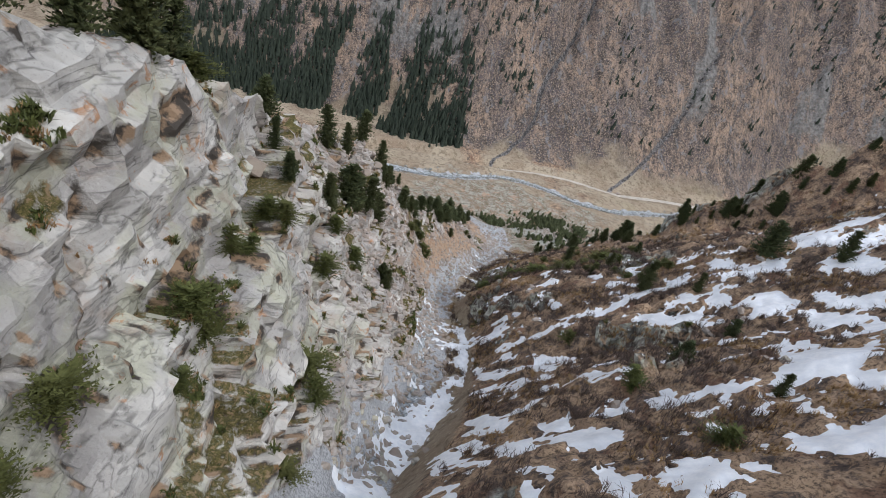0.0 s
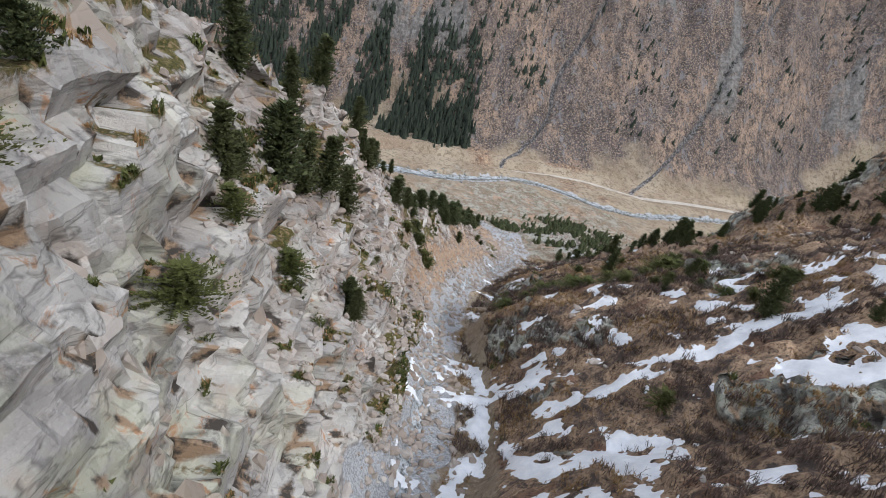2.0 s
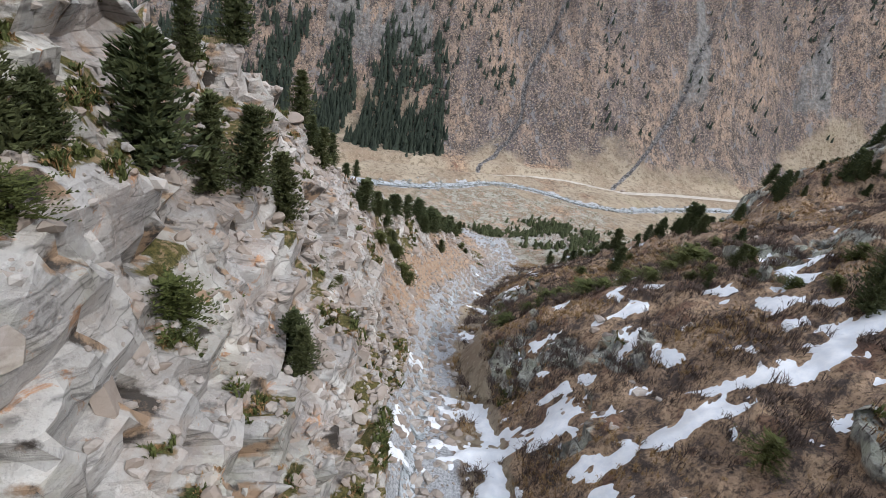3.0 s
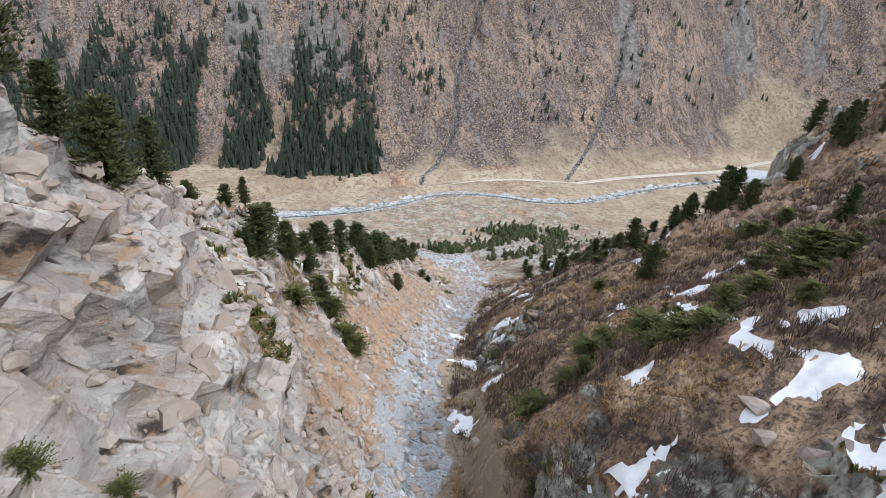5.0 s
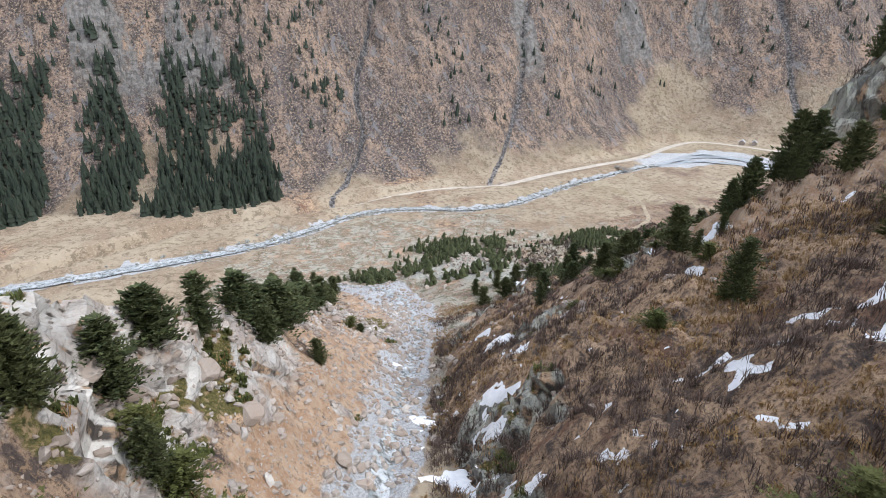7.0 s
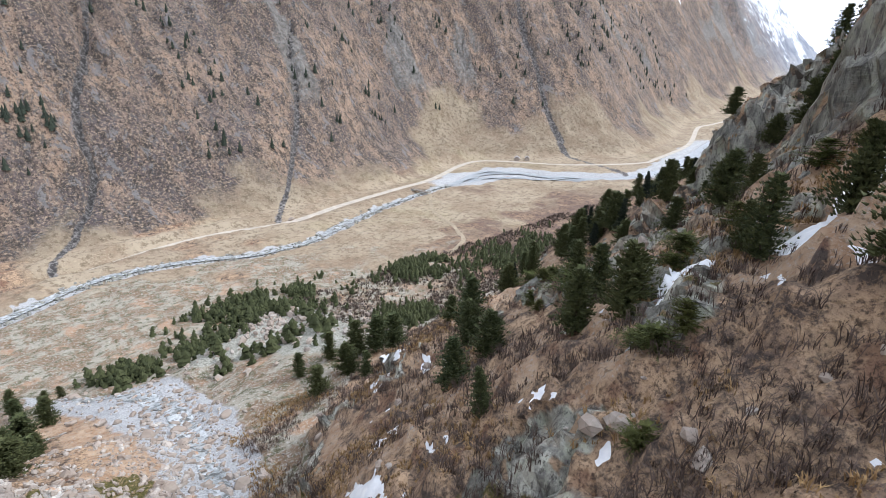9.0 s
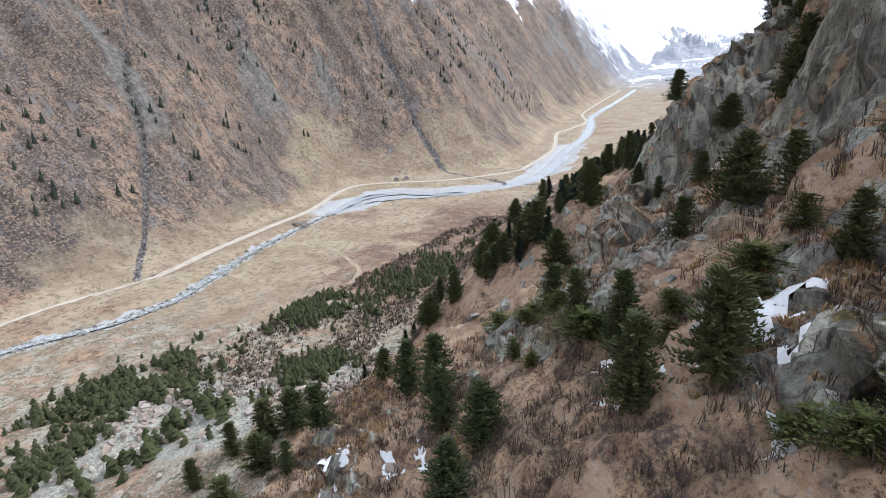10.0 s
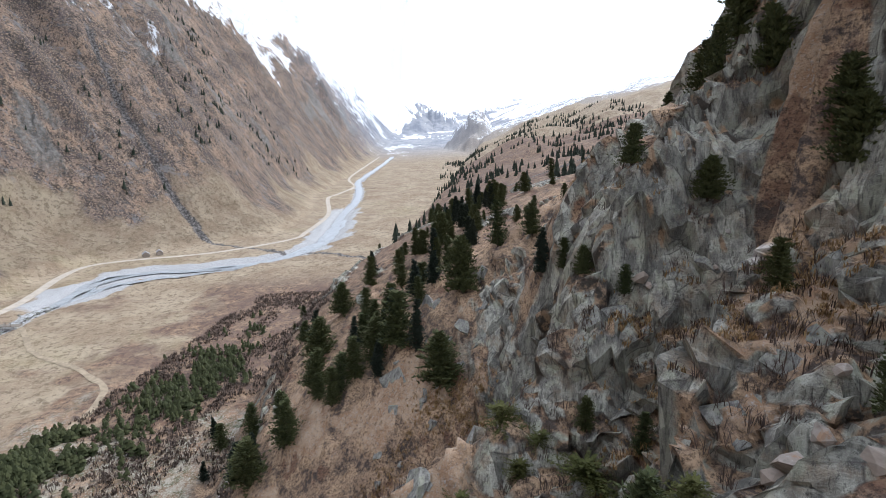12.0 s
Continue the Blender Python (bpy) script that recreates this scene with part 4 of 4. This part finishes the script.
for x, y, h in [(14, 145, 6), (16, 150, 5), (19, 156, 6), (24, 172, 6), (29, 184, 6), (35, 199, 6), (31, 168, 4), (38, 205, 5), (40, 214, 6), (43, 222, 5), (46, 230, 5), (42, 236, 5), (34, 194, 5),
                (36, 210, 6), (12, 138, 5), (9, 133, 6), (48, 240, 4), (44, 196, 2), (26, 225, 9), (30, 182, 6), (34, 254, 8), (43, 272, 7), (38, 236, 9), (47, 246, 7), (52, 256, 6), (36, 228, 8), (31, 236, 9), (44, 240, 6), (45, 290, 5), (32, 290, 5), (39, 262, 5), (49, 266, 4.5), (54, 270, 4), (36, 280, 6), (28, 270, 6), (22, 250, 6), (50, 280, 5), (41, 250, 5), (58, 276, 3.5), (33, 244, 5)]:
    plant(PINES, x, y, h, "bushy dark pine on the rim of the spur", "pine", "pines of the western spur", wide=1.35)
# dwarf pines on the cliff and the banks: x, y, height
for x, y, h in [(1, 36, 2.4), (-8, 30, 2.2), (0, 27, 1.5), (-8, 40, 1.6), (-6, 46, 2.0), (-11, 18, 2.0), (-8, 25, 1.6), (-11, 13, 2.0), (-14, 43, 1.8), (15, 141, 2.6), (17, 139, 2.6), (19, 136, 2.4), (20, 134, 2.2),
                (42, 196, 2), (13, 128, 2), (34, 40, 2.4), (34, 27, 2), (39, 67, 1.6), (71, 161, 1.8), (59, 112, 3), (62, 113, 3), (57, 111, 2.4), (6, 92, 0.9), (7, 90, 0.9), (8, 93, 0.9), (10, 92, 0.9), (-2, 53, 2.0), (-2, 62, 2.2), (1, 68, 2.4), (-1, 39, 2.6), (-9, 38, 2.0), (-8, 46, 2.2), (-9, 30, 2.4)]:
    plant(BUSHES, x, y, h * 1.25, "olive-green dwarf pine spread over rock", "dwarf pine", "dwarf pines", wide=1.6)

rnd = random.Random(19)
for cx, cy, n in ((58, 108, 7), (68, 120, 6), (54, 96, 4), (76, 132, 6), (88, 150, 5), (60, 88, 4), (84, 160, 5), (66, 142, 4), (92, 180, 5), (104, 186, 4), (45, 108, 5), (43, 117, 5), (47, 114, 4), (38, 110, 3), (100, 176, 5), (112, 182, 4), (84, 172, 4), (70, 158, 3)):
    for i in range(n):
        plant(BUSHES, cx + rnd.gauss(0, 3.5), cy + rnd.gauss(0, 2.5), rnd.uniform(1.3, 2.6), "low olive dwarf pine in the brown heath", "dwarf pine", "dwarf pines", wide=rnd.uniform(1.5, 2.2))


def low_tree(verts, faces, x, y, z, tall, wide, rnd, blunt=False):
    """A small far conifer of ragged tiers."""
    tiers, sides = 5, 7
    for i in range(tiers):
        u = i / tiers
        r = wide * (1 - u) ** (.4 if blunt else .85)
        x, y = (x + rnd.uniform(-.3, .3) * wide, y + rnd.uniform(-.3, .3) * wide) if blunt else (x, y)
        z0, z1 = z + tall * (u * .9 + .02), z + tall * min(1.0, u * .9 + (.26 if blunt else .42))
        k = len(verts)
        turn = rnd.random() * 6
        for s in range(sides):
            a = turn + s * 6.283 / sides
            rr = r * rnd.uniform(.6, 1.2)
            verts.append((x + rr * math.cos(a), y + rr * math.sin(a), z0 + tall * rnd.uniform(-.04, .05)))
        verts.append((x + rnd.uniform(-.05, .05) * wide, y, z1))
        faces += [(k + s, k + (s + 1) % sides, k + sides) for s in range(sides)]


def grove(name, label, want, pick, tall, wide, material, seed, blunt=False):
    """A wood that nobody could count, as one mesh."""
    rnd = random.Random(seed)
    verts, faces, made, tries = [], [], 0, 0
    while made < want and tries < want * 40:
        tries += 1
        spot = pick(rnd)
        if spot is None:
            continue
        x, y = spot
        h = tall * rnd.uniform(.55, 1.2)
        low_tree(verts, faces, x, y, top(x, y)[0] - .3, h, wide * h * rnd.uniform(.8, 1.2), rnd, blunt)
        made += 1
    return tagged(new(name, mesh_of(name, verts, faces, material)), label, "wood", kind="stuff")


def forest_spot(rnd):
    x, y = rnd.uniform(-240, 110), rnd.uniform(392, 640)
    u = x - (y - 420) * .18 + 7 * noise.noise(Vector((y * .04, x * .03, 5))) + 4 * noise.noise(Vector((y * .13, x * .1, 9)))
    foot = 396 + 13 * noise.noise(Vector((x * .07, 1, 1))) + 6 * noise.noise(Vector((x * .3, 4, 1)))
    ok = (u < -62 and y > foot + 14) or (-45 < u < -18 and y > foot + 20) or (-7 < u < 58 and y > foot + 4)
    up = (y - foot - (62 if u < -62 else 44)) * .016
    thin = .7 * noise.noise(Vector((x * .06, y * .035, 2))) + .9 * max(0, (u - 44) / 14) + up
    return (x, y) if ok and thin < -.05 + rnd.random() * .75 else None


def slope_spot(rnd):
    x, y = rnd.uniform(-260, 1000), 425 + 330 * rnd.random()
    keep = noise.noise(Vector((x * .035, y * .009, 7))) + .5 * noise.noise(Vector((x * .09, y * .05, 3))) + .3 * (x < 90)
    return (x, y) if keep > .05 + rnd.random() * .55 and top(x, y)[0] > 22 + .022 * x else None


# thickets of the fan: x, y, half width each way, share
THICKETS = [(122, 301, 22, 13, .34), (150, 263, 11, 7, .12), (188, 291, 15, 8, .16), (80, 284, 15, 9, .12), (232, 274, 40, 14, .2), (96, 252, 20, 16, .06), (150, 285, 60, 24, .08)]


def fan_spot(rnd):
    pick, k = rnd.random(), 0
    while k < len(THICKETS) - 1 and pick > THICKETS[k][4]:
        pick -= THICKETS[k][4]
        k += 1
    cx, cy, rx, ry, _ = THICKETS[k]
    x, y = cx + rnd.gauss(0, .55) * rx, cy + rnd.gauss(0, .55) * ry
    dcr = min((x - c[0]) ** 2 + (y - c[1]) ** 2 for c in CREEK)
    return (x, y) if noise.noise(Vector((x * .08, y * .11, 4))) > -.25 + rnd.random() * .3 and dcr > 110 and y > 226 else None


def side_spot(rnd):
    x, y = rnd.uniform(260, 1400), rnd.uniform(-120, 215)
    return (x, y) if noise.noise(Vector((x * .01, y * .02, 5))) > -.08 + rnd.random() * .4 else None


grove("forest", "dense dark spruce forest on the far mountainside", 3000, forest_spot, 11, .2, FIR, 31)
grove("scattered_spruces", "scattered dark spruces across the brown mountainside", 2300, slope_spot, 6.5, .26, FIR, 32)
grove("dwarf_pine_thicket", "thicket of small green pines on the alluvial fan", 2200, fan_spot, 3.6, .34, THICKET, 33, True)
grove("distant_wood", "dark wood on the far valley side", 1400, side_spot, 8, .24, FIR, 34)

# ---- snow ----
sx = np.arange(4, 130, .33)
sy = np.arange(8, 200, .33)
SX, SY = np.meshgrid(sx, sy)
depth = snow_field(SX, SY)
dcr, scr, vcr = along(SX, SY, CREEK)
depth = np.where((scr > 0) & (dcr > 3), -1, depth)
lean_x, lean_y = np.gradient(height(SX, SY), sy, sx)
depth = depth - .8 * smooth(1.5, 2.0, np.hypot(lean_x, lean_y))
keep = depth > -.12
grow = np.zeros_like(keep)
grow[:-1, :-1] = keep[:-1, :-1] | keep[1:, :-1] | keep[:-1, 1:] | keep[1:, 1:]
label_of = np.zeros(keep.shape, int)
patches = []
for i, j in zip(*np.nonzero(grow)):
    if label_of[i, j]:
        continue
    label_of[i, j] = len(patches) + 1
    stack, cellset = [(i, j)], []
    while stack:
        a, b = stack.pop()
        cellset.append((a, b))
        for c, d in ((a + 1, b), (a - 1, b), (a, b + 1), (a, b - 1)):
            if 0 <= c < keep.shape[0] - 1 and 0 <= d < keep.shape[1] - 1 and grow[c, d] and not label_of[c, d]:
                label_of[c, d] = len(patches) + 1
                stack.append((c, d))
    patches.append(cellset)
small_v, small_f = [], []
for cellset in patches:
    big = len(cellset) > 45
    verts, faces = ([], []) if big else (small_v, small_f)
    seen, up = {}, {}
    for a, b in cellset:
        quad = []
        for c, d in ((a, b), (a, b + 1), (a + 1, b + 1), (a + 1, b)):
            if (c, d) not in seen:
                seen[(c, d)] = len(verts)
                x, y = SX[c, d], SY[c, d]
                z, normal = top(x, y)
                up[(c, d)] = normal.z
                deep = min(.8, depth[c, d])
                verts.append((x, y, z + .5 * deep + .06))
            quad.append(seen[(c, d)])
        spots = [verts[k][2] for k in quad]
        if min(up.get(k, 1) for k in ((a, b), (a, b + 1), (a + 1, b + 1), (a + 1, b))) > .34 and max(spots) - min(spots) < 1.2:
            faces.append(quad)
    root = list(range(len(verts)))

    def chief(k):
        while root[k] != k:
            root[k] = root[root[k]]
            k = root[k]
        return k

    for quad in faces if big else []:
        for k in quad[1:]:
            root[chief(k)] = chief(quad[0])
    pieces = {}
    for quad in faces if big else []:
        pieces.setdefault(chief(quad[0]), []).append(quad)
    for piece in pieces.values():
        used = sorted({k for quad in piece for k in quad})
        place = {k: i for i, k in enumerate(used)}
        if len(piece) > 30:
            tagged(new("snow_patch", mesh_of("snow_patch", [verts[k] for k in used], [[place[k] for k in quad] for quad in piece], SNOW, False)), "ragged patch of old white snow lying in the brown heath", "snow", "snow patches")
        else:
            n = len(small_v)
            small_v += [verts[k] for k in used]
            small_f += [[n + place[k] for k in quad] for quad in piece]
if small_f:
    tagged(new("snow_remnants", mesh_of("snow_remnants", small_v, small_f, SNOW, False)), "scattered small remnants of old snow", "snow", kind="stuff")

# ---- stones ----


def boulder_mesh(seed, cuts=1):
    """An angular block, cut by random planes."""
    rnd = random.Random(seed)
    bm = bmesh.new()
    bmesh.ops.create_icosphere(bm, subdivisions=cuts + 1, radius=1)
    planes = [(Vector((rnd.gauss(0, 1), rnd.gauss(0, 1), rnd.gauss(0, 1))).normalized(), rnd.uniform(.45, .85)) for _ in range(9)]
    for v in bm.verts:
        for n, d in planes:
            k = v.co.dot(n) - d
            if k > 0:
                v.co -= n * k
        v.co.x *= 1.25
        v.co.z *= .75
    co = [tuple(v.co) for v in bm.verts]
    bm.verts.index_update()
    fa = [tuple(v.index for v in f.verts) for f in bm.faces]
    bm.free()
    return co, fa


SHAPES = [boulder_mesh(s, 0) for s in range(6)]
FINE_SHAPES = [mesh_of("boulder", *boulder_mesh(40 + s, 1), STONE) for s in range(5)]


def rubble(name, label, want, pick, small, large, seed, material=STONE):
    rnd = random.Random(seed)
    verts, faces, made, tries = [], [], 0, 0
    while made < want and tries < want * 30:
        tries += 1
        spot = pick(rnd)
        if spot is None:
            continue
        x, y = spot
        r = small + (large - small) * rnd.random() ** 3
        co, fa = SHAPES[rnd.randrange(6)]
        m = pose(x, y, top(x, y)[0] + r * .15, rnd.uniform(0, 360), rnd.uniform(-25, 25), rnd.uniform(0, 360))
        k = len(verts)
        verts += [m @ (Vector(c) * r) for c in co]
        faces += [tuple(k + i for i in f) for f in fa]
        made += 1
    return tagged(new(name, mesh_of(name, verts, faces, material)), label, "stones", kind="stuff")


CREEK_Y, CREEK_X = [c[1] for c in CREEK[:13]], [c[0] for c in CREEK[:13]]


def creek_x(y):
    return float(np.interp(y, CREEK_Y, CREEK_X))


def creek_spot(rnd):
    pts = CREEK[2:14]
    i = rnd.randrange(len(pts) - 1)
    t = rnd.random()
    a, b = pts[i], pts[i + 1]
    w = a[3] * 1.5
    return (a[0] + (b[0] - a[0]) * t + rnd.gauss(0, w * .6), a[1] + (b[1] - a[1]) * t + rnd.gauss(0, w * .3))


def talus_spot(rnd):
    x, y = rnd.gauss(118, 17), rnd.gauss(258, 13)
    return (x, y) if y > 226 and min((x - c[0]) ** 2 + (y - c[1]) ** 2 for c in CREEK) > 90 else None


def bank_spot(rnd):
    y = rnd.uniform(60, 235)
    return (creek_x(y) - rnd.uniform(3, 24), y)


def slope_stone(rnd):
    x, y = rnd.uniform(25, 130), rnd.uniform(30, 205)
    return (x, y) if noise.noise(Vector((x * .08, y * .08, 1))) > .12 else None


def river_spot(rnd):
    i = rnd.randrange(1, 13)
    a, b, t = RIVER[i], RIVER[i + 1], rnd.random()
    return (a[0] + (b[0] - a[0]) * t + rnd.gauss(0, 1), a[1] + (b[1] - a[1]) * t + rnd.gauss(0, a[2] * .33)) if a[0] < 335 else None


rubble("creek_stones", "pale rounded stones filling the creek bed", 3400, creek_spot, .15, .8, 51)
rubble("river_stones", "dark wet stones breaking the river's flow", 1300, river_spot, .4, 1.4, 55, DIM_SCHIST)
rubble("talus", "field of pale angular boulders on the fan", 2600, talus_spot, .3, 1.3, 52)
rubble("bank_debris", "broken grey rock lying on the tan earth bank", 6500, bank_spot, .12, .6, 53)
rubble("slope_stones", "grey stones showing through brown heath", 500, slope_stone, .2, 1.0, 54)
rnd = random.Random(77)
for i in range(60):
    spot = (bank_spot if i % 3 else creek_spot)(rnd)
    b = tagged(new("boulder", FINE_SHAPES[i % 5]), "angular grey boulder on the gorge bank", "boulder", "boulders of the gorge")
    r = rnd.uniform(.5, 1.25)
    b.matrix_basis = pose(spot[0], spot[1], top(*spot)[0] + r * .2, rnd.uniform(-20, 20), rnd.uniform(-20, 20), rnd.uniform(0, 360)) @ Matrix.Diagonal((r, r, r, 1))

# ---- slabs that stand out of the cliffs ----


def slab_mesh(seed, material):
    """A thick angular slab of rock with chipped corners."""
    rnd = random.Random(seed)
    bm = bmesh.new()
    bmesh.ops.create_cube(bm, size=2)
    for v in bm.verts:
        v.co = Vector((v.co.x * rnd.uniform(.7, 1.25), v.co.y * rnd.uniform(.7, 1.25), v.co.z * rnd.uniform(.22, .42)))
    for _ in range(7):
        n = Vector((rnd.gauss(0, 1), rnd.gauss(0, 1), rnd.gauss(0, .7))).normalized()
        reach = max(v.co.dot(n) for v in bm.verts)
        cut = bmesh.ops.bisect_plane(bm, geom=bm.verts[:] + bm.edges[:] + bm.faces[:], plane_co=n * reach * rnd.uniform(.62, .86), plane_no=n, clear_outer=True)
        edges = [e for e in cut["geom_cut"] if isinstance(e, bmesh.types.BMEdge)]
        if edges:
            bmesh.ops.contextual_create(bm, geom=edges)
    m = bpy.data.meshes.new("rock_slab")
    bm.to_mesh(m)
    bm.free()
    m.materials.append(material)
    return m


SLABS = [slab_mesh(200 + s, STONE) for s in range(10)]
DIM_SCHIST_SLABS = [slab_mesh(230 + s, DIM_SCHIST) for s in range(10)]


def set_slabs(shapes, want, pick, small, large, turn, seed):
    rnd = random.Random(seed)
    made = tries = 0
    while made < want and tries < want * 30:
        tries += 1
        x, y = pick(rnd)
        z, normal = top(x, y)
        if normal.z > .8:
            continue
        r = small + (large - small) * rnd.random() ** 2
        ob = new("rock_slab", shapes[rnd.randrange(len(shapes))])
        ob.parent = ground
        facing = normal.lerp(Vector(turn), .45).normalized().to_track_quat("Z", "Y").to_matrix().to_4x4()
        spot = Vector((x, y, z)) - normal * r * .3
        ob.matrix_basis = Matrix.Translation(spot) @ facing @ pose(0, 0, 0, rnd.uniform(-14, 14), rnd.uniform(-14, 14), rnd.uniform(0, 360)) @ Matrix.Diagonal((r, r * rnd.uniform(.6, 1), r * rnd.uniform(.7, 1.2), 1))
        made += 1


def west_face(rnd):
    y = rnd.uniform(46, 128)
    c = creek_x(y)
    return c - rnd.uniform(4, 24), y


def east_face(rnd):
    return rnd.uniform(84, 156), rnd.uniform(152, 198)


set_slabs(SLABS, 200, west_face, .4, 1.5, (.7, -.2, .5), 91)
set_slabs(DIM_SCHIST_SLABS, 150, east_face, .5, 2.2, (-.3, .7, .5), 92)

# ---- heath: bare shrubs and dry grass ----


def tufts(name, label, category, want, pick, tall, blades, thick, material, seed):
    """Shrubs or grass: each clump a sheaf of thin forked blades."""
    rnd = random.Random(seed)
    verts, faces, made, tries = [], [], 0, 0
    while made < want and tries < want * 20:
        tries += 1
        spot = pick(rnd)
        if spot is None:
            continue
        x, y = spot
        z, normal = top(x, y)
        if normal.z < .55:
            continue
        h = tall * rnd.uniform(.4, 1.3)
        for b in range(blades):
            a = rnd.random() * 6.283
            out = rnd.uniform(.1, .95) * h
            k = len(verts)
            px, py = x + rnd.uniform(-.45, .45) * h, y + rnd.uniform(-.45, .45) * h
            w = thick * rnd.uniform(.6, 1.4)
            ca, sa = math.cos(a), math.sin(a)
            ex, ey, ez = px + out * ca, py + out * sa, z + h * rnd.uniform(.45, 1.0)
            mx, my, mz = px + out * .45 * ca, py + out * .45 * sa, z + (ez - z) * .62
            verts += [(px - w * sa, py + w * ca, z - .1), (px + w * sa, py - w * ca, z - .1), (mx + w * sa, my - w * ca, mz), (mx - w * sa, my + w * ca, mz), (ex, ey, ez), (ex - out * .5 * sa, ey + out * .5 * ca, ez - h * .1)]
            faces += [(k, k + 1, k + 2, k + 3), (k + 3, k + 2, k + 4), (k + 3, k + 2, k + 5)]
        made += 1
    return tagged(new(name, mesh_of(name, verts, faces, material)), label, category, kind="stuff")


def bare(x, y):
    i, j = int((y - 8) / .33), int((x - 4) / .33)
    return not (0 <= i < depth.shape[0] and 0 <= j < depth.shape[1] and depth[i, j] > -.2)


ledge_rows = np.argwhere((moss > .35) & (X < 60) & (Y > 0) & (Y < 200))


def ledge_spot(rnd):
    i, j = ledge_rows[rnd.randrange(len(ledge_rows))]
    x, y = PX[i, j] + rnd.uniform(-.4, .4), PY[i, j] + rnd.uniform(-.4, .4)
    return (x, y) if noise.noise(Vector((x * .16, y * .16, 3))) > -.1 + rnd.random() * .25 else None


def heath_spot(rnd):
    x, y = rnd.uniform(14, 132), rnd.uniform(10, 215)
    if x > 62 and y > 135 and rnd.random() < .5:
        return None
    return (x, y) if bare(x, y) and x > creek_x(y) + 5 and noise.noise(Vector((x * .11, y * .11, 8))) > -.25 + rnd.random() * .3 else None


def grass_spot(rnd):
    x, y = rnd.uniform(14, 140), rnd.uniform(10, 220)
    return (x, y) if bare(x, y) and x > creek_x(y) + 4 and noise.noise(Vector((x * .09, y * .09, 18))) > rnd.random() * .3 else None


tufts("bare_shrubs", "leafless brown alder and heather shrubs", "shrubs", 19000, heath_spot, 1.0, 12, .024, TWIGS, 61)
def floor_spot(rnd):
    x, y = rnd.uniform(125, 340), rnd.uniform(222, 306)
    return (x, y) if y < 300 - (x - 160) * .04 and noise.noise(Vector((x * .05, y * .07, 6))) > -.3 + rnd.random() * .5 else None


tufts("valley_shrubs", "brown leafless shrubs on the valley floor heath", "shrubs", 7000, floor_spot, 1.2, 7, .09, TWIGS, 65)
tufts("ledge_shrubs", "olive dwarf shrubs and moss along the cliff ledges", "shrubs", 6000, ledge_spot, .55, 14, .06, JUNIPER, 63)
tufts("ledge_grass", "dry tan grass hanging on the cliff ledges", "grass", 4500, ledge_spot, .4, 10, .035, STRAW, 64)
tufts("dry_grass", "tufts of straw-coloured dry grass", "grass", 22000, grass_spot, .5, 8, .03, STRAW, 62)

# ---- bridge and huts ----


def bridge():
    base = thing("bridge", "small plank bridge with low rails over the river", "bridge")
    spot = (293, 391)
    zb = max(top(293, 401)[0], top(293, 381)[0]) + .5
    base.location = (spot[0], spot[1], zb)
    dv, df = [], []
    box(dv, df, pose(0, 0, 0), 3.2, 16, .35)
    part("deck", mesh_of("deck", dv, df, PLANKS), base)
    for s in (-1, 1):
        rv, rf = [], []
        box(rv, rf, pose(s * 1.5, 0, .95), .12, 16, .14)
        for k in range(7):
            box(rv, rf, pose(s * 1.5, -7.5 + k * 2.5, .5), .14, .14, .8)
        part("railing", mesh_of("railing", rv, rf, PLANKS), base)
        av, af = [], []
        box(av, af, pose(0, s * 7.4, -1.2), 3.8, 1.6, 2.2)
        part("abutment", mesh_of("abutment", av, af, CONCRETE), base)


def hut(x, y, turn, wide, deep):
    base = thing("hut", "small stone hut with a pale slate roof beside the road", "hut", group="huts by the road")
    base.matrix_basis = pose(x, y, top(x, y)[0] - .2, 0, 0, turn)
    wv, wf = [], []
    box(wv, wf, pose(0, 0, 1.3), wide, deep, 2.6)
    k = len(wv)
    wv += [Vector((-wide / 2, -deep / 2, 2.6)), Vector((-wide / 2, deep / 2, 2.6)), Vector((-wide / 2, 0, 4.2)), Vector((wide / 2, -deep / 2, 2.6)), Vector((wide / 2, deep / 2, 2.6)), Vector((wide / 2, 0, 4.2))]
    wf += [(k, k + 1, k + 2), (k + 3, k + 5, k + 4)]
    part("wall", mesh_of("wall", wv, wf, STONE), base)
    rv, rf = [], []
    for s in (-1, 1):
        box(rv, rf, pose(0, s * deep * .27, 3.35) @ pose(0, 0, 0, -s * math.degrees(math.atan2(1.6, deep / 2)), 0, 0), wide + .7, deep * .66, .18)
    part("roof", mesh_of("roof", rv, rf, SLATE), base)
    dv, df = [], []
    box(dv, df, pose(wide * .15, -deep / 2 - .03, 1.0), .9, .08, 1.9)
    part("door", mesh_of("door", dv, df, PLANKS), base)


bridge()
hut(444, 414, 35, 6, 4.5)
hut(453, 409, 35, 5, 4)
pale = tagged(new("boulder", FINE_SHAPES[2]), "large pale boulder beside the gravel road", "boulder", "boulders of the valley")
pale.matrix_basis = pose(195, 397, top(195, 397)[0] + .6, 0, 0, 30) @ Matrix.Diagonal((2.4, 1.7, 1.8, 1))
